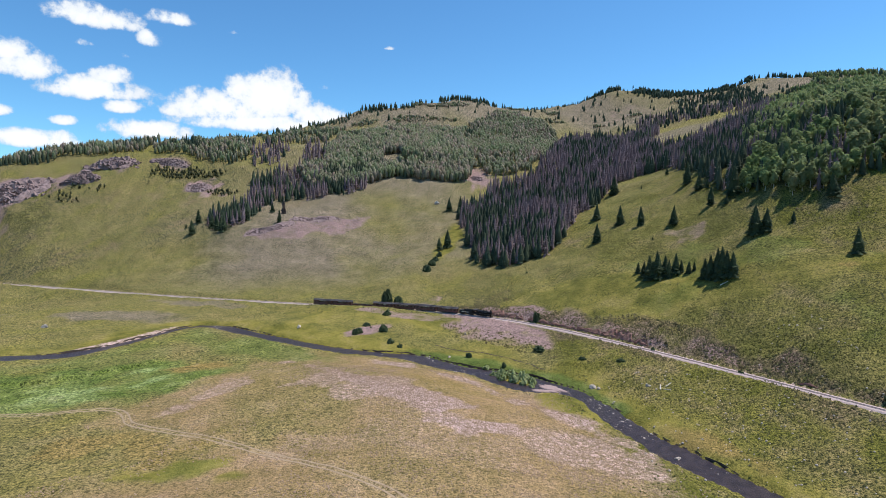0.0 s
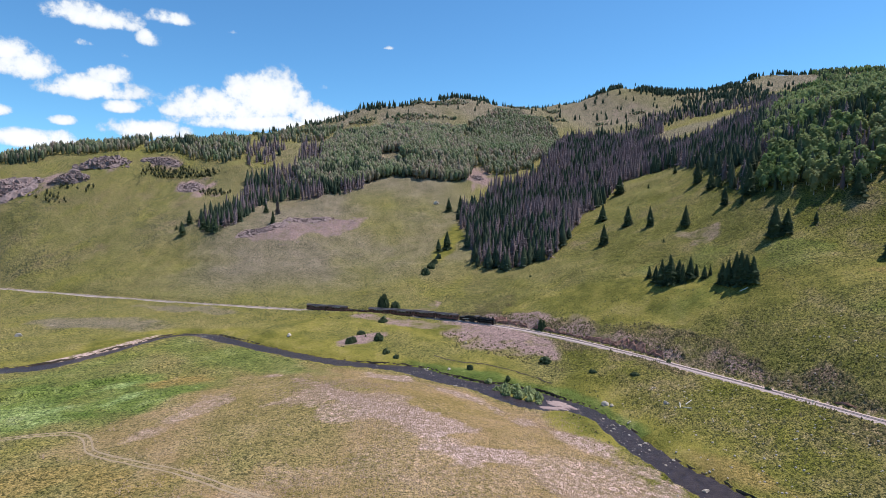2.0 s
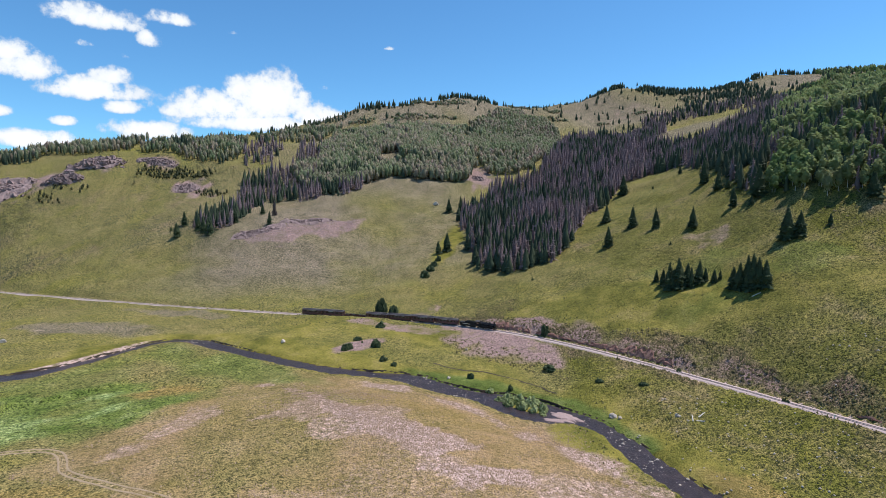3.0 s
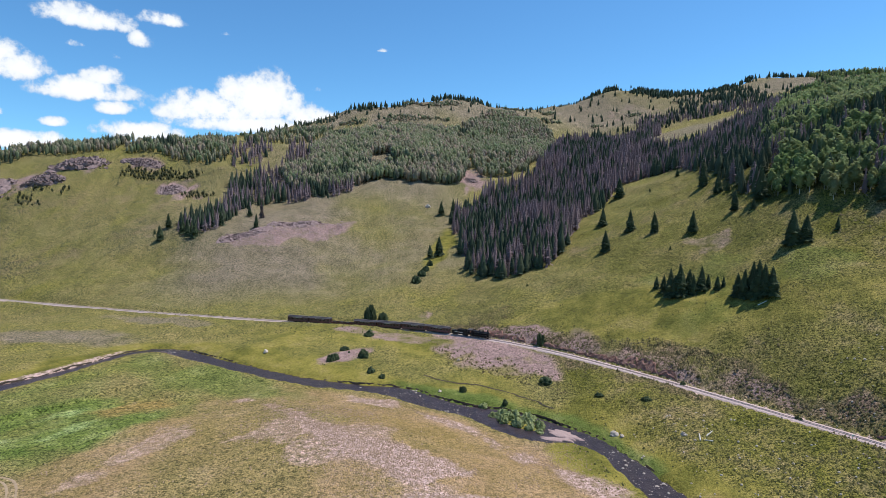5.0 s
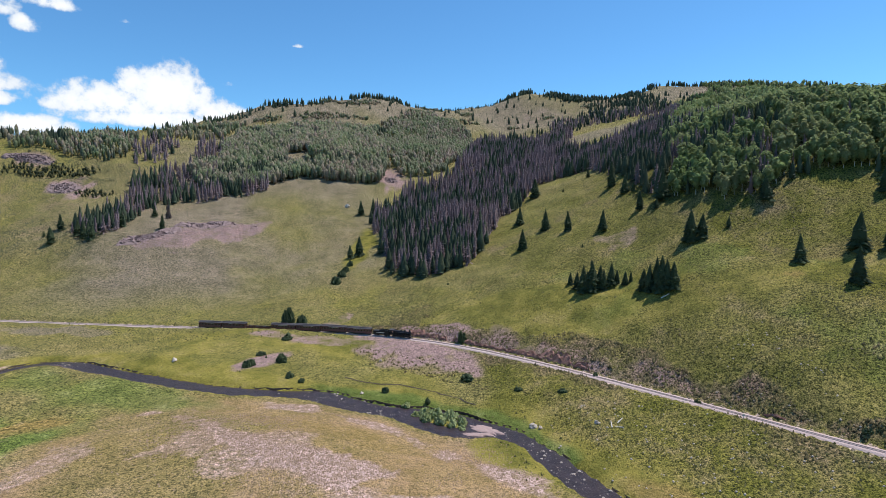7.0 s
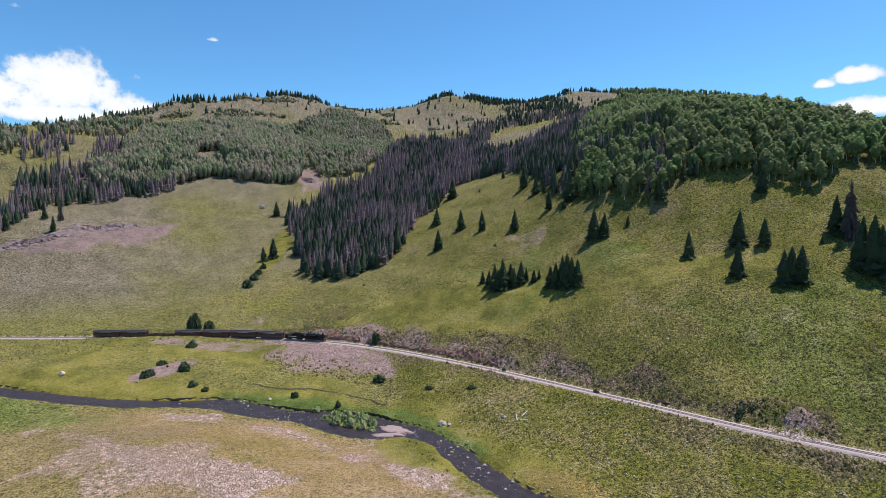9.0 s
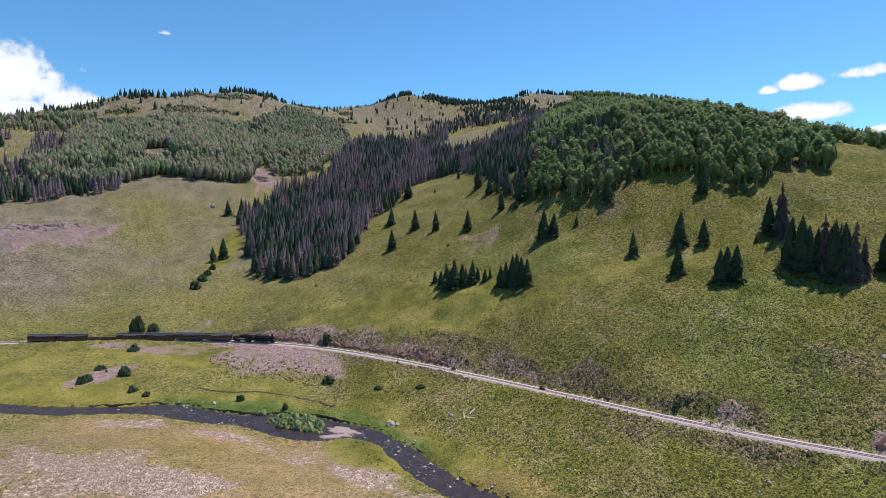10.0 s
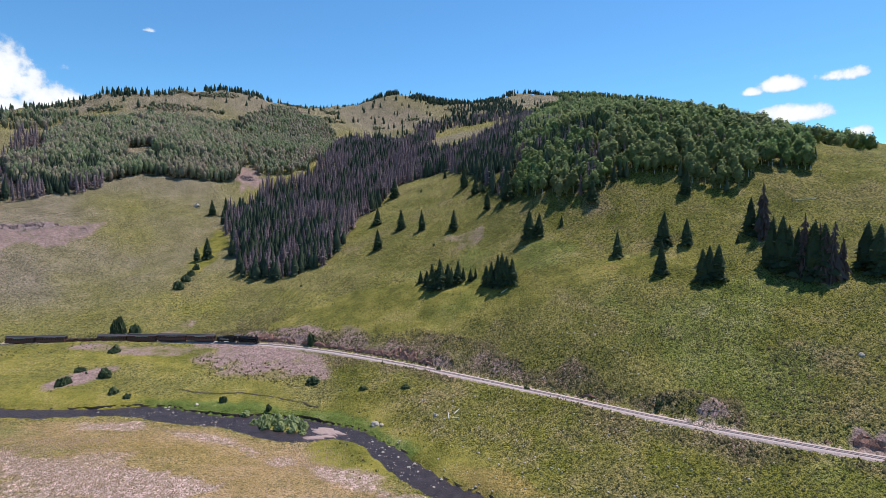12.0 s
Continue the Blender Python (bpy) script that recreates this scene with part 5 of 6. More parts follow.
wood("mixed_edge_spruces", x, y, (9, 16), {"dead": 0.38, "spruce": 0.62}, FAR, "dead and living spruces where the stands meet", 104, 1.2)
x, y = several(along([(27, 432), (34, 420), (49, 409), (62, 404), (70, 403)], (3.5, 4), 34, 95), along([(22, 470), (24, 520), (21, 570)], (3, 8), 16, 96), along([(92, 436), (116, 478), (150, 522)], (3, 6), 14, 97))
wood("front_spruces", x, y, (8, 15), {"spruce": 1.0}, FAR, "dark green spruces fringing the dead stand", 98, 1.4)
x, y = scatter([(-350, 652), (-300, 660), (-270, 676), (-262, 690), (-300, 682), (-345, 674)], 3.8, 99, 0.1, 20)
x2, y2 = scatter([(-270, 632), (-244, 632), (-236, 642), (-262, 648)], 3.6, 100, 0.1, 20)
x3, y3 = scatter([(-440, 610), (-400, 600), (-380, 625), (-420, 640)], 5.5, 101, 0.5, 12)
wood("scrub_thicket", np.r_[x, x2, x3], np.r_[y, y2, y3], (3, 6), {"aspen_round": 1.0}, {"aspen_round": SCRUB}, "dull green scrub thickets below the outcrops", 102, 1.1)
x, y = scatter([(610, 930), (700, 1050), (735, 1130), (780, 1200), (900, 1130), (1000, 1060), (1080, 960), (1050, 850), (860, 720), (760, 760)], 12.0, 105, 0.2, 60)
wood("skyline_wood", x, y, (8, 14), {"aspen_round": 0.6, "spruce": 0.4}, NEAR, "aspen and spruce wood on the eastern skyline", 106, 1.1)
x, y = scatter([(300, 262), (345, 270), (400, 262), (500, 330), (600, 450), (700, 640), (600, 700), (450, 500), (370, 330)], 9.0, 91, 0.2)
wood("east_ridge_wood", x, y, (8, 13), {"aspen_round": 0.6, "spruce": 0.4}, NEAR, "trees along the eastern ridge against the sky", 92, 1.1)


# ---- train ----
ARC = np.r_[0, np.cumsum(np.linalg.norm(np.diff(LINE[:, :2], axis=0), axis=1))]
HEAD = float(np.interp(29.3, LINE[:, 0], ARC))  # the engine's front end


def on_track(s):
    """Pose on the rails at a distance along the line, x ahead."""
    x, y, z = (np.interp(s, ARC, c) for c in (LINE[:, 0], LINE[:, 1], LINE_Z))
    a, b = ([np.interp(s + e, ARC, LINE[:, i]) for i in (0, 1)] for e in (-5, 5))
    return pose(x, y, z + 0.47, 0, 0, math.degrees(math.atan2(b[1] - a[1], b[0] - a[0])))


def bogie(parent, x, wheels=2, r=0.36, pitch=1.5):
    bm = bmesh.new()
    for s in (-0.62, 0.62):
        box(bm, x - 1.25, x + 1.25, s - 0.07, s + 0.07, 0.3, 0.62, 0.03)
        for q in (-0.3, 0.3):
            tube(bm, (x + q, s, 0.25), (x + q, s, 0.65), 0.09, n=8)
    box(bm, x - 0.2, x + 0.2, -0.6, 0.6, 0.45, 0.75, 0.03)
    truck = part("truck", bm, BLACK, parent)
    for i in range(wheels):
        bm = bmesh.new()
        wx = x + (i - (wheels - 1) / 2) * pitch
        for s in (-0.46, 0.46):
            wheel_bm(bm, wx, s, r, r, 0.12)
        tube(bm, (wx, -0.5, r), (wx, 0.5, r), 0.07, n=8)
        part("wheelset", bm, STEEL, truck)
    return truck


def coach(label):
    """A wooden narrow-gauge coach, x along it: 14.2 m long with open platforms."""
    top = new("passenger_coach")
    L, W = 13.7, 1.28
    bm = bmesh.new()
    box(bm, -L / 2, L / 2, -W, W, 0.72, 1.75, 0.02)
    box(bm, -L / 2, L / 2, -W, W, 2.5, 3.0, 0.02)
    n = 15
    for i in range(n + 1):
        x = -L / 2 + 0.12 + (L - 0.24) * i / n
        for s in (-1, 1):
            box(bm, x - 0.12, x + 0.12, s * W - 0.06 if s < 0 else W - 0.06, s * W + 0.06 if s < 0 else W, 1.75, 2.5)
    for s in (-1, 1):
        box(bm, s * L / 2 - 0.05, s * L / 2 + 0.05, -W, -0.45, 1.7, 2.55)
        box(bm, s * L / 2 - 0.05, s * L / 2 + 0.05, 0.45, W, 1.7, 2.55)
    part("body", bm, COACH, top)
    for i in range(n):
        x = -L / 2 + 0.12 + (L - 0.24) * (i + 0.5) / n
        for s in (-1, 1):
            bm = bmesh.new()
            box(bm, x - 0.29, x + 0.29, s * (W - 0.05) - 0.012, s * (W - 0.05) + 0.012, 1.74, 2.51)
            part("window", bm, GLASS, top)
    # rounded roof with a raised clerestory
    bm = bmesh.new()
    prof = [(-1.42, 2.96), (-1.40, 3.06), (-1.05, 3.25), (-0.62, 3.34), (-0.60, 3.58), (-0.35, 3.68), (0, 3.71), (0.35, 3.68), (0.60, 3.58), (0.62, 3.34), (1.05, 3.25), (1.40, 3.06), (1.42, 2.96)]
    rows = [[bm.verts.new((x, y, 3.0 + (z - 3.0) * k)) for y, z in prof] for x, k in ((-7.35, 0.45), (-7.0, 0.95), (-6.4, 1), (6.4, 1), (7.0, 0.95), (7.35, 0.45))]
    for a, b in zip(rows, rows[1:]):
        for i in range(len(prof) - 1):
            bm.faces.new((a[i], a[i + 1], b[i + 1], b[i]))
        bm.faces.new((a[-1], a[0], b[0], b[-1]))
    bm.faces.new(rows[0])
    bm.faces.new(rows[-1][::-1])
    roof = part("roof", bm, ROOF, top, "weathered dark grey clerestory roof")
    for x in (-4.4, -1.5, 1.5, 4.4):
        bm = tube(bmesh.new(), (x, 0.0, 3.66), (x, 0, 3.9), 0.12, n=8)
        part("roof_vent", bm, ROOF, roof)
    bm = bmesh.new()
    box(bm, -L / 2, L / 2, -W - 0.02, W + 0.02, 0.56, 0.70)
    box(bm, -6.9, 6.9, -0.9, 0.9, 0.36, 0.56)
    box(bm, -2.6, -0.4, -1.15, 1.15, 0.16, 0.56, 0.03)
    box(bm, 0.3, 2.4, -1.1, 1.1, 0.2, 0.56, 0.03)
    for s in (-0.8, 0.8):
        tube(bm, (-3.2, s, 0.2), (3.2, s, 0.2), 0.03, n=5)
        for q in (-1, 1):
            tube(bm, (q * 3.2, s, 0.2), (q * 5.0, s, 0.56), 0.03, n=5)
    part("underframe", bm, BLACK, top)
    for s in (-1, 1):
        bm = bmesh.new()
        box(bm, s * 7.1 - 0.25, s * 7.1 + 0.25, -W, W, 0.88, 0.97)
        for y in (-1.15, 1.15):
            for x in (7.28,):
                tube(bm, (s * x, y, 0.95), (s * x, y, 2.95), 0.03, n=6)
            tube(bm, (s * 7.28, y, 1.85), (s * 7.28, y * 0.35, 1.85), 0.025, n=6)
            tube(bm, (s * 7.28, y * 0.35, 0.95), (s * 7.28, y * 0.35, 1.85), 0.025, n=6)
        part("platform", bm, BLACK, top)
        bm = bmesh.new()
        box(bm, s * L / 2 - 0.03, s * L / 2 + 0.03, -0.44, 0.44, 0.97, 2.55)
        part("door", bm, TIMBER, top)
    bm = bmesh.new()
    for s in (-1, 1):
        box(bm, -3.0, 3.0, s * (W + 0.006) - 0.006, s * (W + 0.006) + 0.006, 2.66, 2.80)
    part("letter_board", bm, PALE, top, "narrow pale lettering strip")
    for x in (-4.4, 4.4):
        bogie(top, x)
    return tagged(top, label, "railway coach", "coaches of the train")


def open_car():
    """A low-sided open car with benches and rails for standing."""
    top = new("open_observation_car")
    L, W = 14.4, 1.28
    bm = bmesh.new()
    box(bm, -L / 2, L / 2, -W, W, 0.8, 0.98)
    part("deck", bm, TIMBER, top)
    for s in (-1, 1):
        bm = bmesh.new()
        box(bm, -L / 2, L / 2, s * W - 0.05, s * W + 0.05, 0.98, 1.72, 0.01)
        part("side_wall", bm, COACH, top)
        bm = bmesh.new()
        box(bm, s * L / 2 - 0.05, s * L / 2 + 0.05, -W, W, 0.98, 1.72, 0.01)
        part("end_wall", bm, COACH, top)
        for i in range(12):
            x = -L / 2 + 0.1 + (L - 0.2) * i / 11
            part("stake", box(bmesh.new(), x - 0.05, x + 0.05, s * (W + 0.05) - 0.04, s * (W + 0.05) + 0.04, 0.8, 1.75), BLACK, top)
        bm = tube(bmesh.new(), (-L / 2, s * W, 1.9), (L / 2, s * W, 1.9), 0.03, n=6)
        for i in range(8):
            x = -L / 2 + 0.1 + (L - 0.2) * i / 7
            tube(bm, (x, s * W, 1.72), (x, s * W, 1.9), 0.025, n=5)
        part("hand_rail", bm, STEEL, top)
    for i in range(6):
        bm = bmesh.new()
        x = -5.2 + 2.08 * i
        box(bm, x - 0.75, x + 0.75, -0.28, 0.28, 1.35, 1.42, 0.01)
        box(bm, x - 0.75, x + 0.75, -0.04, 0.04, 1.42, 1.95, 0.01)
        for q in (-0.6, 0.6):
            box(bm, x + q - 0.04, x + q + 0.04, -0.22, 0.22, 0.98, 1.35)
        part("bench", bm, TIMBER if i % 2 else STEEL, top)
    bm = bmesh.new()
    box(bm, -6.9, 6.9, -0.45, 0.45, 0.55, 0.80)
    part("underframe", bm, BLACK, top)
    for x in (-4.6, 4.6):
        bogie(top, x)
    return tagged(top, "open-sided dark red gondola with benches and handrails", "railway car")


def engine():
    """A black outside-frame steam engine, front end towards +x, 11.5 m long."""
    top = new("steam_locomotive")
    bm = tube(bmesh.new(), (-1.6, 0, 2.35), (4.3, 0, 2.35), 0.88, 0.80, 22)
    for x in (-1.0, 0.4, 1.8, 3.1):
        tube(bm, (x - 0.05, 0, 2.35), (x + 0.05, 0, 2.35), 0.90, n=22)
    part("boiler", bm, BLACK, top, smooth=False)
    bm = tube(bmesh.new(), (4.2, 0, 2.35), (5.4, 0, 2.35), 0.86, n=22)
    tube(bm, (5.38, 0, 2.35), (5.50, 0, 2.35), 0.72, 0.6, 18)
    smokebox = part("smokebox", bm, BLACK, top, "soot-grey smokebox")
    bm = tube(bmesh.new(), (4.8, 0, 3.1), (4.8, 0, 4.05), 0.26, 0.32, 14)
    tube(bm, (4.8, 0, 4.0), (4.8, 0, 4.12), 0.38, n=14)
    part("smokestack", bm, BLACK, smokebox)
    bm = tube(bmesh.new(), (5.2, 0, 3.25), (5.62, 0, 3.25), 0.24, n=12)
    lamp = part("headlight", bm, BLACK, smokebox)
    bm = tube(bmesh.new(), (5.60, 0, 3.25), (5.66, 0, 3.25), 0.20, n=12)
    part("lens", bm, LAMP, smokebox)
    for x, h in ((2.6, 3.55), (0.6, 3.62)):
        bm = tube(bmesh.new(), (x, 0, 2.9), (x, 0, h - 0.12), 0.42, 0.40, 14)
        tube(bm, (x, 0, h - 0.14), (x, 0, h + 0.1), 0.40, 0.15, 14)
        part("dome", bm, BLACK, top)
    bm = tube(bmesh.new(), (1.6, 0, 3.1), (1.6, 0, 3.5), 0.05, n=6)
    tube(bm, (1.6, 0, 3.45), (1.6, 0, 3.68), 0.15, 0.07, 10)
    part("bell", bm, STEEL, top, "tarnished brass bell")
    # firebox, cab and roof
    bm = box(bmesh.new(), -3.0, -1.5, -0.95, 0.95, 1.3, 3.15, 0.12)
    part("firebox", bm, BLACK, top)
    cab = None
    bm = bmesh.new()
    for s in (-1, 1):
        box(bm, -4.6, -2.7, s * 1.33 - 0.03, s * 1.33 + 0.03, 1.35, 2.35)
        box(bm, -4.6, -4.35, s * 1.33 - 0.03, s * 1.33 + 0.03, 2.35, 3.3)
        box(bm, -2.95, -2.7, s * 1.33 - 0.03, s * 1.33 + 0.03, 2.35, 3.3)
        box(bm, -3.75, -3.6, s * 1.33 - 0.03, s * 1.33 + 0.03, 2.35, 3.3)
        box(bm, -4.6, -2.7, s * 1.33 - 0.03, s * 1.33 + 0.03, 3.1, 3.32)
    box(bm, -2.76, -2.70, -1.3, 1.3, 1.35, 3.3)
    cab = part("cab", bm, BLACK, top)
    bm = bmesh.new()
    arc = [(y, 3.30 + 0.38 * math.cos(y / 1.5 * math.pi / 2)) for y in (-1.5, -1.0, -0.5, 0, 0.5, 1.0, 1.5)]
    lo = [[bm.verts.new((x, y, z)) for y, z in arc] for x in (-4.95, -2.5)]
    hi = [[bm.verts.new((x, y, z + 0.06)) for y, z in arc] for x in (-4.95, -2.5)]
    for i in range(len(arc) - 1):
        bm.faces.new((hi[0][i], hi[1][i], hi[1][i + 1], hi[0][i + 1]))
        bm.faces.new((lo[0][i + 1], lo[1][i + 1], lo[1][i], lo[0][i]))
        for k in (0, 1):
            bm.faces.new((lo[k][i], lo[k][i + 1], hi[k][i + 1], hi[k][i]))
    for i in (0, -1):
        bm.faces.new((lo[0][i], lo[1][i], hi[1][i], hi[0][i]))
    part("cab_roof", bm, ROOF, cab)
    for s in (-1, 1):
        bm = box(bmesh.new(), -1.5, 5.1, s * 1.15 - 0.22, s * 1.15 + 0.22, 1.55, 1.62)
        part("running_board", bm, BLACK, top)
        bm = tube(bmesh.new(), (-2.4, s * 0.98, 2.6), (4.9, s * 0.93, 2.6), 0.03, n=6)
        part("hand_rail", bm, STEEL, top)
        bm = tube(bmesh.new(), (3.7, s * 1.12, 0.95), (4.8, s * 1.12, 0.95), 0.42, n=14)
        box(bm, 3.8, 4.7, s * 1.12 - 0.32, s * 1.12 + 0.32, 1.25, 1.7, 0.05)
        part("cylinder", bm, BLACK, top)
        bm = box(bmesh.new(), -2.4, 2.8, s * 1.12 - 0.05, s * 1.12 + 0.05, 0.5, 0.62)
        tube(bm, (1.0, s * 1.2, 0.62), (3.7, s * 1.2, 0.95), 0.05, n=6)
        part("side_rod", bm, STEEL, top)
        bm = box(bmesh.new(), -3.0, 4.0, s * 0.72 - 0.06, s * 0.72 + 0.06, 0.55, 1.3, 0.02)
        part("frame", bm, BLACK, top)
        bm = tube(bmesh.new(), (-0.6, s * 1.12, 1.9), (1.6, s * 1.12, 1.9), 0.2, n=10)
        part("air_tank", bm, BLACK, top)
    for x in (-2.3, -0.85, 0.6, 2.05):
        bm = bmesh.new()
        for s in (-0.5, 0.5):
            wheel_bm(bm, x, s, 0.56, 0.56, 0.14, 18)
        for s in (-1.0, 1.0):
            wheel_bm(bm, x, s, 0.56, 0.3, 0.1, 12)
        part("driving_wheelset", bm, BLACK, top)
    for x in (4.9, -3.7):
        bm = bmesh.new()
        for s in (-0.48, 0.48):
            wheel_bm(bm, x, s, 0.36, 0.36, 0.12)
        tube(bm, (x, -0.5, 0.36), (x, 0.5, 0.36), 0.07, n=8)
        part("pony_wheelset", bm, BLACK, top)
    # cowcatcher: a wedge of bars
    bm = bmesh.new()
    box(bm, 5.45, 5.75, -1.2, 1.2, 0.75, 1.1, 0.02)
    for i in range(9):
        y = -1.1 + 2.2 * i / 8
        tube(bm, (5.7, y, 0.8), (6.4 - 0.45 * abs(y), y * 0.85, 0.15), 0.035, n=5)
    part("pilot", bm, BLACK, top)
    bm = bmesh.new()
    box(bm, -4.8, -2.7, -1.25, 1.25, 1.2, 1.35)
    part("cab_floor", bm, BLACK, top)
    return tagged(top, "black narrow-gauge steam engine standing at the head of the train", "locomotive")


def tender():
    top = new("locomotive_tender")
    bm = box(bmesh.new(), -3.9, 3.9, -1.3, 1.3, 1.0, 2.45, 0.06)
    part("tank", bm, BLACK, top)
    bm = bmesh.new()
    for s in (-1, 1):
        box(bm, -1.0, 3.9, s * 1.26 - 0.03, s * 1.26 + 0.03, 2.45, 3.05)
    box(bm, -1.03, -0.97, -1.26, 1.26, 2.45, 3.05)
    part("coal_bunker", bm, BLACK, top)
    g = random.Random(4)
    bm = bmesh.new()
    for i in range(70):
        x, y = g.uniform(-0.9, 3.7), g.uniform(-1.15, 1.15)
        m = Matrix.LocRotScale((x, y, 2.6 + 0.35 * (1 - abs(y)) + g.uniform(-0.05, 0.1)), Euler((g.uniform(0, 3), g.uniform(0, 3), 0)), (0.3, 0.25, 0.22))
        bmesh.ops.create_icosphere(bm, subdivisions=1, radius=1, matrix=m)
    part("coal_load", bm, BLACK, top, "heap of black coal")
    bm = tube(bmesh.new(), (-2.6, 0, 2.45), (-2.6, 0, 2.6), 0.4, n=12)
    part("water_hatch", bm, BLACK, top)
    bm = bmesh.new()
    for s in (-1, 1):
        box(bm, -2.4, 1.6, s * 1.304 - 0.004, s * 1.304 + 0.004, 1.62, 1.86)
    part("lettering", bm, PALE, top, "pale bars of lettering on the tank side")
    bm = box(bmesh.new(), -4.1, 4.1, -1.2, 1.2, 0.75, 1.0)
    part("underframe", bm, BLACK, top)
    for x in (-2.5, 2.5):
        bogie(top, x)
    return tagged(top, "black riveted tender heaped with coal behind the engine", "tender")


TALL = Matrix.Diagonal((1, 1.08, 1.06, 1))


def train():
    s = HEAD
    e = engine()
    e.matrix_basis = on_track(s - 7.2) @ Matrix.Diagonal((1.15, 1.1, 1.1, 1))
    t = tender()
    t.matrix_basis = on_track(s - 17.9) @ Matrix.Diagonal((1.2, 1.1, 1.1, 1))
    s -= 24.0
    first = None
    for i in range(7):
        c = s - 7.5
        s -= 15.0
        if i == 4:
            o = open_car()
            o.matrix_basis = on_track(c) @ TALL
        elif first is None:
            first = coach("dark maroon wooden passenger coach with a grey clerestory roof")
            first.matrix_basis = on_track(c) @ TALL
        else:
            copy_thing(first, on_track(c) @ TALL)


train()


# ---- shrubs, stones and small things ----
def leaf_heap(seed, clumps, flat=0.6, lobes=5, leaf=0.16):
    """A shrub about 1 across and flat high, of small leafy tufts over several mounds."""
    g = np.random.default_rng(seed)
    v, f = [], []
    heaps = [(g.uniform(-0.28, 0.28), g.uniform(-0.28, 0.28), g.uniform(0.16, 0.30)) for _ in range(lobes)] + [(0, 0, 0.36)]
    for _ in range(clumps):
        cx, cy, r = heaps[g.integers(len(heaps))]
        d = g.normal(size=3)
        d[2] = abs(d[2]) * 1.1
        d /= np.linalg.norm(d)
        c = np.array([cx, cy, 0]) + d * r * g.uniform(0.75, 1.05) * np.array([1, 1, flat * 2.2])
        s = leaf * g.uniform(0.6, 1.3)
        up = np.cross(d, g.normal(size=3))
        up /= np.linalg.norm(up) + 1e-9
        side = np.cross(d, up)
        b = len(v)
        v.append(c + d * s * 0.5)
        for k in range(5):
            a = 2 * math.pi * k / 5 + g.uniform(-0.4, 0.4)
            v.append(c + (up * math.cos(a) + side * math.sin(a)) * s * g.uniform(0.6, 1.4) - d * s * g.uniform(0.2, 0.8))
        f += [(b, b + 1 + k, b + 1 + (k + 1) % 5) for k in range(5)]
    return np.array(v), np.array(f)


def shrub(name, x, y, wide, high, mat, label, seed, clumps=130, turn=0.0, deep=1.0):
    top = new(name)
    v, f = leaf_heap(seed, clumps, 0.5, 6, 0.15)
    v = v * (wide, wide * deep, high / max(v[:, 2].max(), 0.1))
    ob = new("foliage", mesh_from("foliage", v, f, mat))
    ob.parent = top
    bm = bmesh.new()
    g = random.Random(seed)
    for _ in range(6):
        tube(bm, (g.uniform(-0.1, 0.1), g.uniform(-0.1, 0.1), -0.3), (g.uniform(-0.25, 0.25) * wide, g.uniform(-0.25, 0.25) * wide * deep, high * 0.6), 0.06, 0.025, 5)
    part("stems", bm, BARK, top)
    top.matrix_basis = pose(x, y, float(land(np.array([x]), np.array([y]))[0]) - 0.08, 0, 0, turn)
    return tagged(top, label, "bush")


JUNIPERS = [(52.5, 303.5, 5.5, 5.6, "round dark juniper beside the railway cutting"), (-46.5, 292, 6.0, 3.2, "low dark green juniper on a bare grey patch"), (-33, 296, 5.2, 4.0, "cone-shaped dark juniper on a bare grey patch"),
            (-43, 304, 5.0, 2.2, "small spreading juniper on a bare grey patch"), (-33.5, 327, 7.0, 3.6, "broad green bush below the railway bank"), (-27, 279, 4.4, 3.0, "dark bush on the stream flat"), (-22, 274, 3.0, 2.0, "small dark bush near the stream"),
            (12.5, 258, 3.0, 2.6, "grey-green bush on the stream bank"), (46.5, 264, 6.5, 3.0, "low dark bush at the foot of the bank"), (28, 247, 2.6, 2.4, "small grey-green bush on the stream bank"),
            (94.5, 243, 2.6, 1.8, "dark bush in the red railway cutting"), (63, 243, 3.2, 1.5, "dark low bush on the sage slope"), (77, 233, 3.2, 1.6, "dark low bush on the sage slope"), (-40, 300, 1.4, 1.0, "tiny dark juniper on bare ground"),
            (57.5, 374.5, 1.8, 1.4, "small dark bush alone on the slope"), (48, 404, 2.4, 2.2, "small dark bush below the dead spruces"), (115, 208, 2.2, 1.5, "dark bush beside the track"), (143, 172, 3.0, 1.7, "bright green bush above the track")]
for i, (x, y, wide, high, told) in enumerate(JUNIPERS):
    shrub("bush", x, y, wide, high, SHRUB, told, 300 + i, 120)
for i, (x, y, wide, high) in enumerate([(-13, 421, 8, 5.5), (-9, 432, 7, 5), (-6, 443, 6, 4.5), (-3, 455, 6, 4), (-30, 361, 7, 5)]):
    shrub("gully_bush", x, y, wide, high, SHRUB, "leafy green bush in the damp gully", 340 + i, 150)
for i, (x, y, wide, high) in enumerate([(22.5, 239, 4.5, 2.6), (26, 238.5, 6, 4.0), (25.5, 234, 5.5, 3.2), (30, 236, 6.5, 4.3), (30, 231, 5.5, 3.0), (34.5, 233.5, 6, 4.4), (34, 228.5, 5, 2.8), (38, 229.5, 5, 3.4), (37.5, 225.5, 4, 2.0)]):
    shrub("willow", x, y, wide, high, WILLOW, "bright silvery-green willow on the stream islet", 360 + 7 * i, 170, 40 * i, 0.85)
shrub("willow", 20, 247.5, 4.5, 2.0, WILLOW, "low willow at the water's edge", 362, 120)
shrub("juniper_tree", -36.5, 360.5, 7.5, 9.5, NEEDLES, "tall dark juniper just above the railway line", 299, 420)


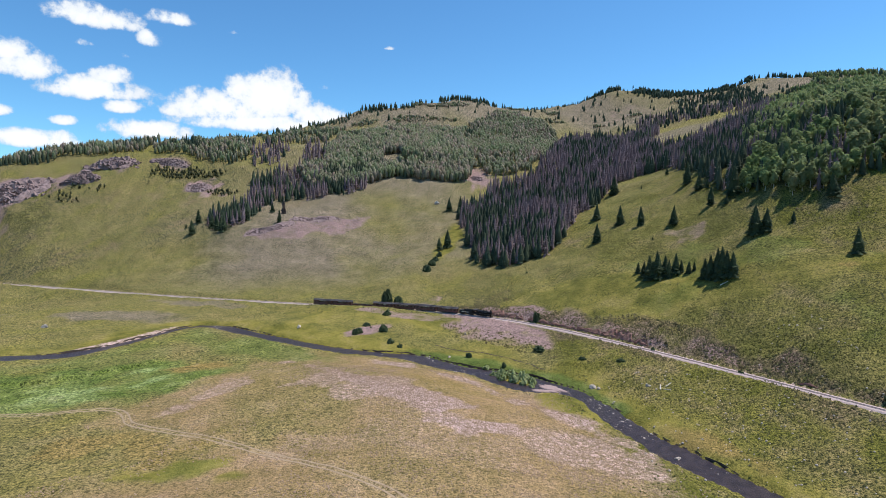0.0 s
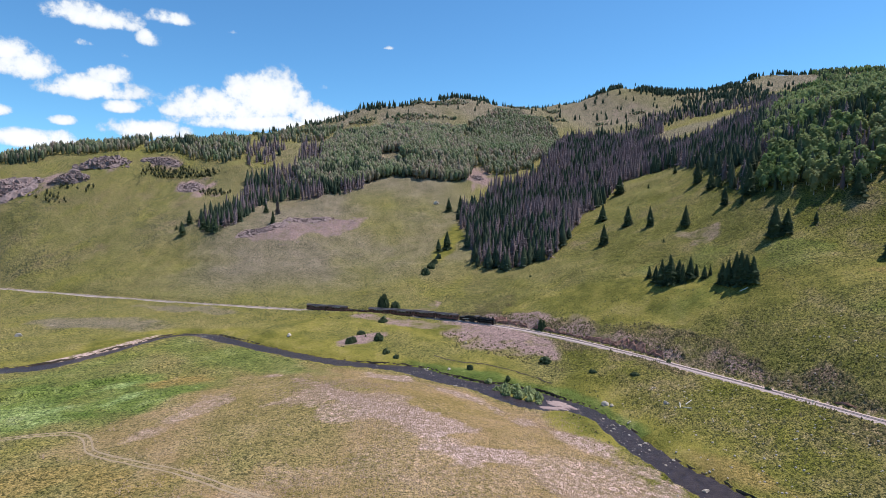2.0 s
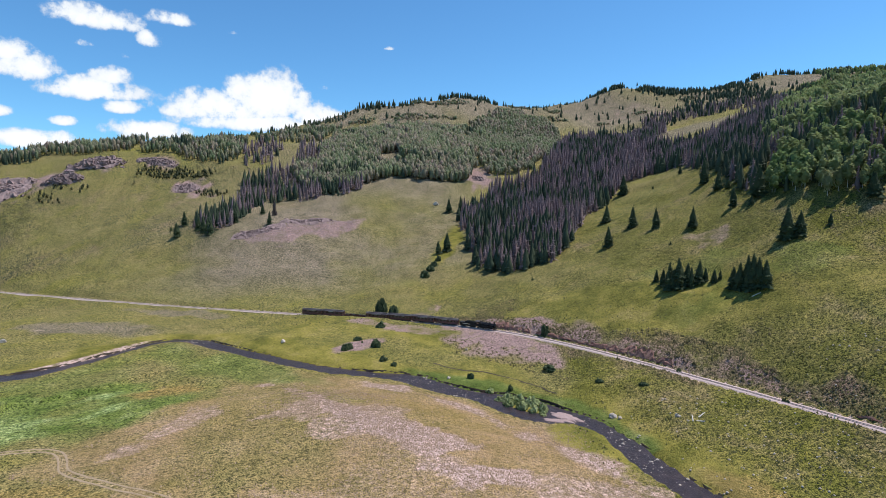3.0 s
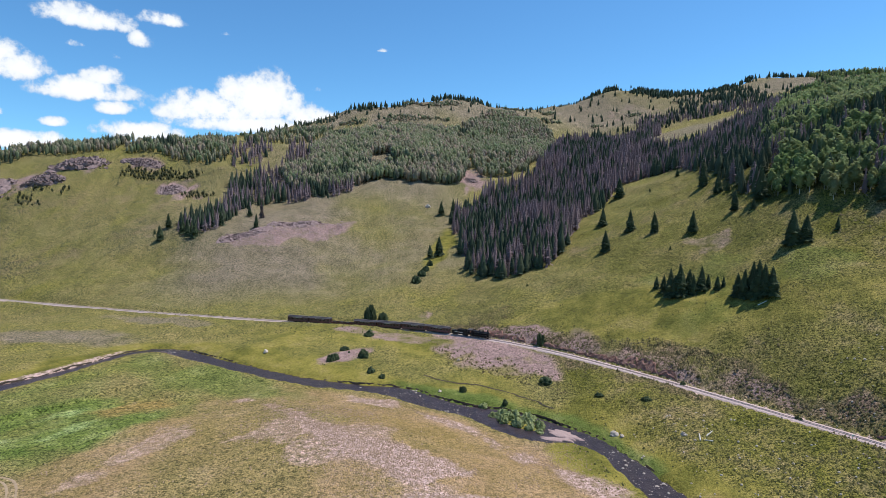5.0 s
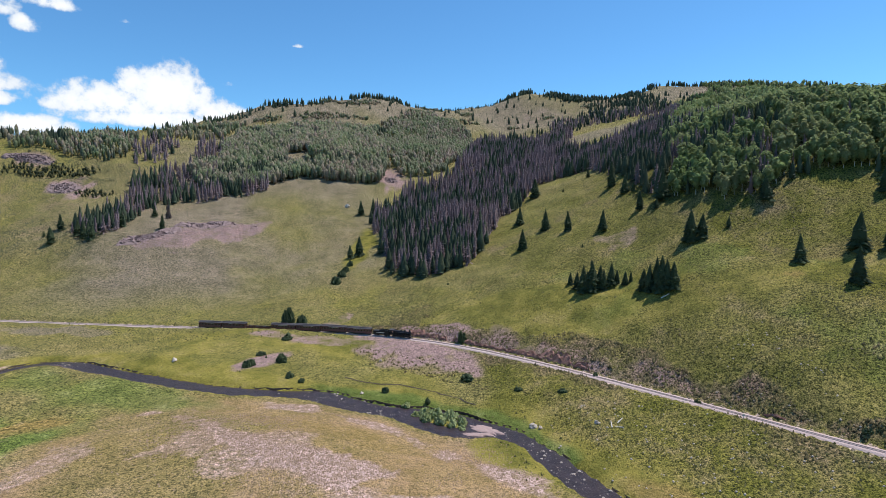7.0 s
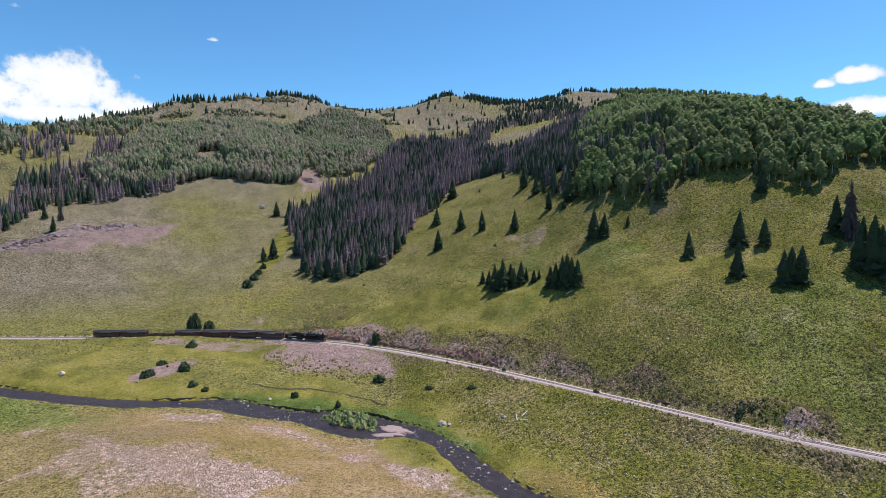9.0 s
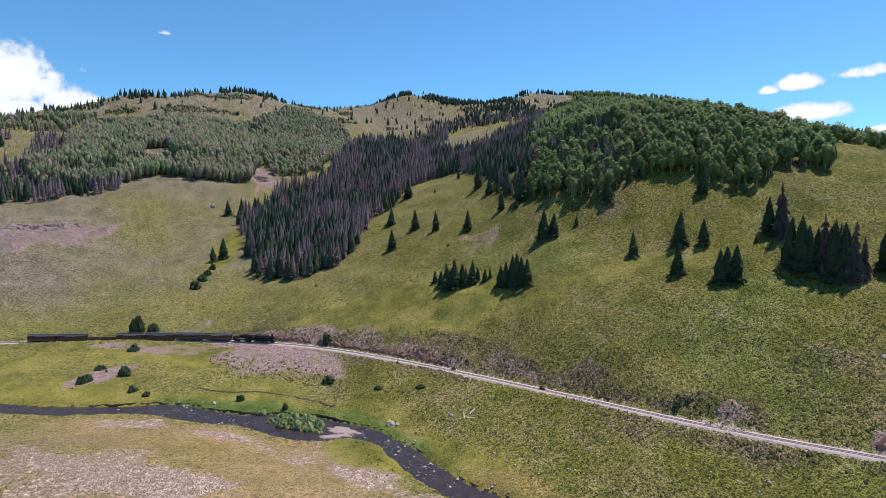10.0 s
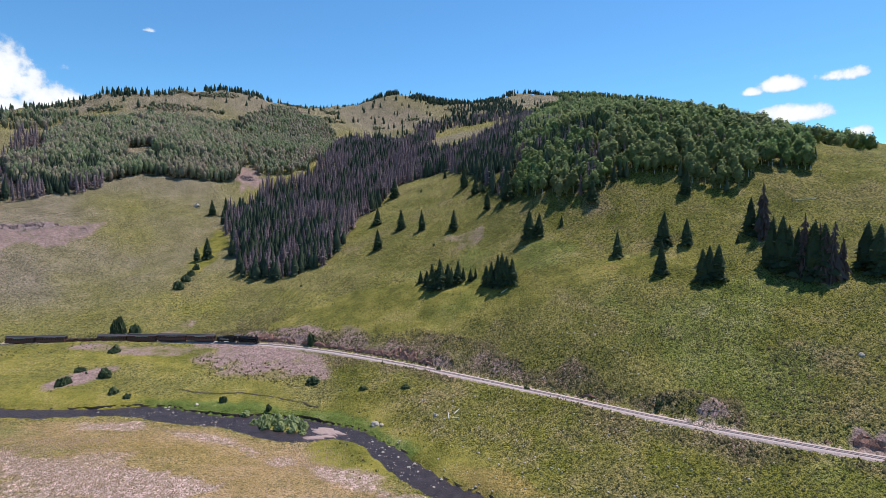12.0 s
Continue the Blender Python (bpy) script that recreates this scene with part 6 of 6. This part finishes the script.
def boulder_arrays(seed, sharp=0.3, detail=2):
    bm = bmesh.new()
    bmesh.ops.create_icosphere(bm, subdivisions=detail, radius=1)
    off = Vector((seed * 7.3, seed * 3.1, seed))
    for v in bm.verts:
        n = noise.noise(v.co * 1.1 + off) * sharp * 1.3 + noise.noise(v.co * 2.7 + off) * sharp * 0.6
        v.co *= 1 + n
        # flatten to facets
        for a in ((1, 0.3, 0.2), (-0.4, 1, 0.3), (0.2, -0.8, 0.7)):
            ax = Vector(a).normalized()
            d = v.co.dot(ax) - 0.72
            if d > 0:
                v.co -= ax * d * 0.8
    bm.verts.ensure_lookup_table()
    vs, fs = np.array([v.co for v in bm.verts]), np.array([[v.index for v in f.verts] for f in bm.faces])
    bm.free()
    return vs, fs


def heap(name, places, models, mat, label, category, seed, sink=0.35, flat=0.7):
    """Many stones or tufts in one mesh. places: rows of x, y, size."""
    g = np.random.default_rng(seed)
    places = np.asarray(places, float)
    z = land(places[:, 0], places[:, 1])
    V, F, T, base = [], [], [], 0
    for (x, y, s), h in zip(places, z):
        v, f = models[g.integers(len(models))]
        a = g.uniform(0, 6.28)
        c, q = math.cos(a), math.sin(a)
        V.append(np.c_[(v[:, 0] * c - v[:, 1] * q) * s + x, (v[:, 0] * q + v[:, 1] * c) * s * g.uniform(0.7, 1.1) + y, v[:, 2] * s * flat * g.uniform(0.7, 1.2) + h + s * (0.5 - sink) * flat])
        F.append(f + base)
        T.append(np.full(len(v), g.random()))
        base += len(v)
    V, F = np.concatenate(V), np.concatenate(F)
    me = bpy.data.meshes.new(name)
    me.vertices.add(len(V))
    me.vertices.foreach_set("co", V.ravel())
    me.loops.add(len(F) * 3)
    me.loops.foreach_set("vertex_index", F.ravel())
    me.polygons.add(len(F))
    me.polygons.foreach_set("loop_start", np.arange(len(F)) * 3)
    me.materials.append(mat)
    me.attributes.new("tone", "FLOAT", "POINT").data.foreach_set("value", np.concatenate(T).astype(np.float32))
    me.update()
    return tagged(new(name, me), label, category, kind="stuff")


STONES = [boulder_arrays(s, 0.35, 1) for s in range(6)]
BOULDERS = [boulder_arrays(20 + s, 0.4, 3) for s in range(4)]


def boulder(x, y, size, label, tall=0.7, mat=None, seed=0):
    v, f = BOULDERS[seed % 4]
    ob = new("boulder", mesh_from("boulder", v * (size, size * 0.8, size * tall), f, mat or STONE))
    ob.matrix_basis = pose(x, y, float(land(np.array([x]), np.array([y]))[0]) + size * tall * 0.35, 0, 0, 40 * seed)
    return tagged(ob, label, "boulder")


for i, (x, y, s, told) in enumerate([(61.6, 220.5, 1.4, "large pale boulder on the stream bank"), (63.4, 218.6, 0.9, "pale boulder on the stream bank"), (-80, 301, 1.4, "pale boulder lying in the meadow"), (-7, 615, 3.0, "pale boulder on the far slope"),
                                     (-225, 305.5, 1.8, "flat pale boulder in the meadow"), (71.5, 162, 1.3, "pale boulder at the water's edge"), (12, 293, 0.9, "pale boulder on the stream flat"), (202, 147, 0.9, "flat pale boulder on the slope"), (64, 190, 0.9, "pale boulder in the stream"),
                                     (-30, 266, 0.8, "pale boulder in the stream"), (3, 259, 0.8, "pale boulder in the stream"), (80.5, 211, 1.0, "pale boulder beside bleached logs")]):
    boulder(x, y, s, told, seed=i)

g = np.random.default_rng(17)
# stones of the stream: thick at riffles, along the waterline
RIFFLES = ((-9, 261, 7), (6, 247, 6), (15, 243, 6), (50, 223, 5), (60, 207, 6), (61, 190, 5), (65, 181, 5), (-128, 310, 5))
rows = []
for i in range(len(RIVER)):
    x0, y0 = RIVER[i, :2]
    if not (-170 < x0 < 110 and 120 < y0 < 330):
        continue
    riffle = 0.10 + 9.0 * sum(math.exp(-((x0 - cx) ** 2 + (y0 - cy) ** 2) / r**2) for cx, cy, r in RIFFLES) + 0.35 * (x0 > -20)
    for _ in range(g.poisson(riffle)):
        a = g.uniform(0, 6.28)
        r = RIVER_HALF[i] * (g.uniform(0.75, 1.15) if g.random() < 0.5 else g.uniform(0, 1))
        rows.append((x0 + r * math.cos(a), y0 + r * math.sin(a), 0.10 + 0.22 * g.random() ** 2 + 0.4 * (g.random() < 0.05)))
d, n = beside(np.array([r[0] for r in rows]), np.array([r[1] for r in rows]), RIVER)
keep = [r for r, q, k in zip(rows, d, n) if abs(q) < RIVER_HALF[k] + 0.6]


def stream_stones():
    V, F, base = [], [], 0
    for x, y, s in keep:
        v, f = STONES[g.integers(6)]
        _, n = beside(np.array([x]), np.array([y]), RIVER)
        V.append(v * (s, s * 0.8, s * 0.6) + (x, y, RIVER_Z[n[0]] + s * 0.12))
        F.append(f + base)
        base += len(v)
    ob = new("stream_stones", mesh_from("stream_stones", np.concatenate(V), np.concatenate(F), STONE))
    return tagged(ob, "pale stones breaking the surface of the stream", "stones", kind="stuff")


stream_stones()


def gravel_bar(cx, cy, long, wide, turn, seed):
    """A low ragged bar of pinkish sand in the bend of the stream."""
    bm = bmesh.new()
    n, rings = 40, 6
    c, q = math.cos(radians(turn)), math.sin(radians(turn))
    rows = []
    for k in range(rings):
        r = 1 - k / (rings - 0.5)
        row = []
        for j in range(n):
            a = 2 * math.pi * j / n
            e = 1 + 0.4 * noise.noise((math.cos(a) * 1.5, math.sin(a) * 1.5, seed)) + 0.3 * noise.noise((math.cos(a) * 4, math.sin(a) * 4, seed + 3))
            u, v = long * r * e * math.cos(a), wide * r * e * math.sin(a)
            row.append(bm.verts.new((cx + u * c - v * q, cy + u * q + v * c, 1.18 + 0.2 * (1 - r * r) + 0.06 * noise.noise((u, v, seed)) - (0.6 if k == 0 else 0.12 if k == 1 else 0))))
        rows.append(row)
    for a, b in zip(rows, rows[1:]):
        for j in range(n):
            bm.faces.new((a[j], a[(j + 1) % n], b[(j + 1) % n], b[j]))
    bm.faces.new(rows[-1])
    me = bpy.data.meshes.new("gravel_bar")
    bm.normal_update()
    bm.to_mesh(me)
    bm.free()
    me.materials.append(SAND)
    return tagged(new("gravel_bar", me), "bar of pinkish sand and gravel in the stream", "gravel bar", "sand bars", "structure")


BANK = foliage("bank_grass", (0.075, 0.110, 0.020), (0.180, 0.210, 0.045), per_object=False, scale=0.2)
SAND = surface("pink_sand", (0.280, 0.190, 0.175), (0.410, 0.300, 0.278), 0.8, bump_by=0.5, deep=0.1)
gravel_bar(45.0, 224.2, 7.2, 3.0, -42, 2)
gravel_bar(41.8, 220.4, 6.2, 1.9, -12, 7)
for x, y, s in ((47, 223.5, 2.2), (44, 226, 1.6)):
    shrub("sedge_clump", x, y, s, 0.7, BANK, "small green sedge clump on the sand bar", int(s * 100), 40)


def log(x, y, long, turn, label="bleached fallen log on the slope"):
    z = land(np.array([x - long / 2 * math.cos(radians(turn)), x + long / 2 * math.cos(radians(turn))]), np.array([y - long / 2 * math.sin(radians(turn)), y + long / 2 * math.sin(radians(turn))]))
    bm = tube(bmesh.new(), (-long / 2, 0, 0), (long / 2, 0, 0), 0.22, 0.13, 8)
    for k, (a, s) in enumerate(((-0.2, 1), (0.15, -1), (0.3, 1))):
        tube(bm, (a * long, 0, 0), (a * long + 0.3, s * 0.5, 0.25), 0.05, 0.02, 5)
    me = bpy.data.meshes.new("log")
    bm.to_mesh(me)
    bm.free()
    me.materials.append(LOG)
    ob = new("log", me)
    ob.matrix_basis = pose(x, y, float(z.mean()) + 0.12, 0, -math.degrees(math.atan2(z[1] - z[0], long)), turn)
    return tagged(ob, label, "log")


for x, y, long, turn in ((84.5, 208.5, 4.2, 70), (88, 209.5, 3.6, 35), (81, 211.5, 2.4, 110), (86, 206, 2.6, 150), (281, 222, 9.0, -35), (143, 270, 5.0, 5), (137, 265.5, 4.0, -10)):
    log(x, y, long, turn)


def track_post(x, y):
    top = new("marker_post")
    bm = box(bmesh.new(), -0.09, 0.09, -0.09, 0.09, -0.4, 1.7, 0.02)
    part("post", bm, LOG, top)
    bm = box(bmesh.new(), -0.3, 0.3, -0.13, -0.09, 1.2, 1.65, 0.01)
    part("board", bm, PALE, top)
    top.matrix_basis = pose(x, y, float(land(np.array([x]), np.array([y]))[0]), 0, 0, -20)
    return tagged(top, "short white marker post beside the railway", "post")


track_post(120.5, 192.5)


def outcrop(x, y, wide, deep, high, turn, seed, label):
    """A broken rock outcrop: one mass whose top steps from block to block."""
    g = np.random.default_rng(seed)
    nu, nv = 64, 34
    U, Vv = np.meshgrid(np.linspace(-0.6, 0.6, nu), np.linspace(-0.65, 0.65, nv))
    c, q_ = math.cos(radians(turn)), math.sin(radians(turn))
    X, Y = x + U * wide * c - Vv * deep * q_, y + U * wide * q_ + Vv * deep * c
    cells = np.c_[g.uniform(-0.6, 0.6, 46), g.uniform(-0.65, 0.65, 46)]
    step, tilt = g.uniform(0.1, 1.0, 46), g.normal(size=(46, 2)) * 0.9
    wu, wv = U + 0.03 * value_noise(X, Y, wide * 0.06, seed), Vv + 0.06 * value_noise(X, Y, wide * 0.06, seed + 1)
    near = np.argmin((wu[..., None] - cells[:, 0]) ** 2 + ((wv[..., None] - cells[:, 1]) * deep / wide) ** 2, -1)
    lift = step[near] + (wu - cells[near, 0]) * tilt[near, 0] + (wv - cells[near, 1]) * tilt[near, 1]
    edge = 1 - (np.abs(U) / 0.55) ** 2.2 - (np.abs(Vv) / 0.6) ** 2.2 + 0.5 * fractal(X, Y, wide * 0.25, 3, seed + 2)
    Z = land(X, Y) + 0.38 * high * np.where(edge > 0, np.clip(edge * 2, 0, 1) * lift * 0.85 + 0.1, -0.4) + 0.05 * high * fractal(X, Y, wide * 0.05, 3, seed + 4)
    idx = np.arange(nu * nv).reshape(nv, nu)
    f = np.stack([idx[:-1, :-1], idx[:-1, 1:], idx[1:, 1:], idx[1:, :-1]], -1).reshape(-1, 4)
    f = f[(edge.ravel()[f] > -0.25).any(1)]
    V, F = np.stack([X, Y, Z], -1).reshape(-1, 3), [t for q in f for t in ((q[0], q[1], q[2]), (q[0], q[2], q[3]))]
    V, F, base = [V], [np.array(F)], len(V)
    # angular blocks heaped over the mass
    n = int(150 + 4 * wide)
    bu, bv = np.clip(g.normal(size=n) * 0.24, -0.55, 0.55), np.clip(g.normal(size=n) * 0.26, -0.55, 0.55)
    bx, by = x + bu * wide * c - bv * deep * q_, y + bu * wide * q_ + bv * deep * c
    bz = land(bx, by)
    for k in range(n):
        s = high * (0.03 + 0.13 * g.random() ** 2) * (1.2 - abs(bu[k]))
        b = np.array([(i, j, h) for h in (-1, 1) for j in (-1, 1) for i in (-1, 1)], float) * (1.7, 1.1, 0.7) + g.normal(size=(8, 3)) * 0.34
        rot = np.array(Euler((g.normal() * 0.3, g.normal() * 0.3, g.uniform(0, 6.28))).to_matrix())
        V.append((b * s) @ rot.T + (bx[k], by[k], bz[k] + 0.26 * high * (1 - (bu[k] / 0.6) ** 2) * (1 - (bv[k] / 0.6) ** 2) + 0.1 * s))
        F.append(np.array([(0, 2, 3), (0, 3, 1), (4, 5, 7), (4, 7, 6), (0, 1, 5), (0, 5, 4), (2, 6, 7), (2, 7, 3), (0, 4, 6), (0, 6, 2), (1, 3, 7), (1, 7, 5)]) + base)
        base += 8
    ob = new("rock_outcrop", mesh_from("rock_outcrop", np.concatenate(V), np.concatenate(F), ROCK))
    return tagged(ob, label, "rock outcrop")


outcrop(-402, 672, 56, 20, 14, 10, 1, "broken pinkish-grey rock outcrop on the western slope")
outcrop(-420, 640, 38, 12, 13, 5, 2, "dark fractured rock face on the western slope")
outcrop(-340, 690, 42, 11, 8, 0, 3, "low pinkish rock ledge below aspens")
outcrop(-485, 622, 66, 40, 13, 20, 4, "large pale pink rock slab on the western slope")
outcrop(-284, 642, 24, 18, 6, 40, 5, "pale pink rock slab above the spruces")
outcrop(-126, 556, 50, 11, 5, 28, 6, "ledge of pinkish rock above the scree")
outcrop(-165, 520, 46, 11, 4, 40, 7, "broken ledge of pinkish rock in the scree")
outcrop(-126, 305, 10, 3, 1.6, -10, 8, "eroded rocky bank at the stream's bend")
outcrop(42, 690, 14, 10, 4, 0, 9, "grey-pink rock scar among the woods")


# ---- ground cover, in one mesh each ----
def dome_model(seed, n=5, tall=0.8):
    """A low rounded tuft: a ragged ring rising to a blunt top."""
    g = np.random.default_rng(seed)
    v = [(g.uniform(-0.12, 0.12), g.uniform(-0.12, 0.12), tall * g.uniform(0.85, 1.1))]
    for k in range(n):
        a = 2 * math.pi * k / n + g.uniform(-0.3, 0.3)
        r = g.uniform(0.35, 0.62)
        v.append((r * math.cos(a), r * math.sin(a), g.uniform(-0.2, 0.12)))
    return np.array(v), np.array([(0, 1 + k, 1 + (k + 1) % n) for k in range(n)])


def sow(n, box_, seed, want, lo, hi):
    """Random places in a box, kept with the chance that want(x, y) gives."""
    g = np.random.default_rng(seed)
    x, y = g.uniform(box_[0], box_[1], n), g.uniform(box_[2], box_[3], n)
    k = g.random(n) < want(x, y)
    x, y = x[k], y[k]
    return np.c_[x, y, lo + (hi - lo) * g.random(len(x)) ** 1.8]


def on_slope(x, y):
    m = covers(x, y)
    dt, _ = beside(x, y, TRACK)
    patch = np.clip(0.40 + 0.9 * fractal(x, y, 40, 5, 101), 0.02, 1)
    ok = (np.abs(dt) > 3.2) & ((dt > 0) | (x > 45) | (m["scree"] > 0.15))
    dr, _ = beside(x, y, RIVER)
    return np.clip(patch * 0.55 + 0.6 * m["sage"] + 0.12 * m["scree"], 0, 1) * ok * (1 - 0.95 * (m["scree"] > 0.5)) * (np.abs(dr) > 9) * (1 - 0.7 * m["lush"])


SAGE_MODELS = [dome_model(400 + s) for s in range(10)]
p = sow(150000, (-70, 280, 120, 400), 110, on_slope, 0.25, 1.0)
heap("sagebrush", p, SAGE_MODELS, SAGE, "sagebrush and coarse tufts dotting the slope", "sagebrush", 111, 0.55, 0.9)
p = sow(26000, (-330, 60, 330, 620), 112, lambda x, y: np.clip(0.25 + 0.7 * fractal(x, y, 80, 4, 103), 0.02, 0.8) * (np.abs(beside(x, y, TRACK)[0]) > 3.5), 0.4, 1.1)
heap("slope_tufts", p, SAGE_MODELS, SAGE, "scattered tufts and low scrub on the far slope", "scrub", 113, 0.5, 0.9)
p = sow(24000, (-540, -200, 500, 720), 114, lambda x, y: np.clip(0.3 + 0.9 * fractal(x, y, 60, 4, 105), 0.0, 0.9), 0.5, 2.0)
heap("western_scrub", p, SAGE_MODELS, SCRUB, "low dark scrub among the western rocks", "scrub", 115, 0.5, 0.8)


def on_broken_ground(x, y):
    m = covers(x, y)
    dt, _ = beside(x, y, TRACK)
    dr, _ = beside(x, y, RIVER)
    slid = np.clip((-dt - 15) / 6, 0, 1) * np.clip((36 + dt) / 5, 0, 1) * (np.abs(x - 27) < 27)
    return np.clip(0.85 * np.clip(m["sage"] - 0.3, 0, 1) + 0.16 * slid, 0, 1) * (np.abs(dt) > 3.4) * (np.abs(dr) > 10) * (y < 370)


p = sow(110000, (-10, 215, 100, 365), 124, on_broken_ground, 0.4, 1.35)
heap("grey_sagebrush", p, SAGE_MODELS, SAGE_GREY, "grey sagebrush on broken earth beside the railway", "sagebrush", 125, 0.5, 1.0)
STRAW_MODELS = [dome_model(430 + s, 5, 0.7) for s in range(8)]
STRAW = foliage("straw_grass", (0.270, 0.186, 0.120), (0.420, 0.298, 0.222), per_object=False, scale=0.2)


def on_meadow(x, y):
    m = covers(x, y)
    return np.clip(0.025 + 0.4 * np.clip(fractal(x, y, 22, 4, 107) - 0.1, 0, 1) + 0.9 * m["pale"], 0, 1) * (m["dry"] > 0.3) * (m["green"] < 0.3)


p = sow(150000, (-130, 95, 110, 250), 116, on_meadow, 0.25, 0.6)
heap("straw_tufts", p, STRAW_MODELS, STRAW, "bleached straw tufts on the dry meadow", "dry grass", 117, 0.5, 1.0)
GREEN_MODELS = [dome_model(450 + s, 6, 0.5) for s in range(8)]
p = sow(26000, (-170, 110, 130, 350), 118, lambda x, y: np.clip(covers(x, y)["lush"] * (0.35 + 0.6 * fractal(x, y, 12, 3, 109)), 0, 1) * (np.abs(beside(x, y, RIVER)[0]) > RIVER_HALF[beside(x, y, RIVER)[1]] + 1), 0.25, 0.6)
heap("bank_grass", p, GREEN_MODELS, BANK, "lush green grass along the stream", "grass", 119, 0.5, 0.8)
ROUGH_BLOCKS = [dome_model(470 + n, 5, 0.55) for n in range(8)]
# loose rock of the scree and the railway cutting
p = sow(30000, (-210, 170, 200, 580), 120, lambda x, y: np.clip(covers(x, y)["scree"] * (0.25 + 0.5 * (y > 450)) - 0.1, 0, 1) * (np.abs(beside(x, y, TRACK)[0]) > 3.3), 0.15, 0.55)
heap("loose_rock", p, STONES, ROCK, "loose pinkish rock on the bare slopes", "scree", 121, 0.35, 0.7)
p = sow(9000, (-215, -85, 465, 585), 126, lambda x, y: np.clip(covers(x, y)["scree"] * 1.6 - 0.35, 0, 0.9), 0.5, 2.1)
heap("scree_blocks", p, ROUGH_BLOCKS, ROCK, "broken purple-grey blocks of the hillside scree", "scree", 127, 0.45, 0.8)
p = sow(1300, (60, 150, 135, 225), 122, lambda x, y: 0.3 + 0 * x, 0.2, 0.5)
heap("scattered_stones", p, STONES, STONE, "pale stones scattered in the grass", "stones", 123, 0.3, 0.7)
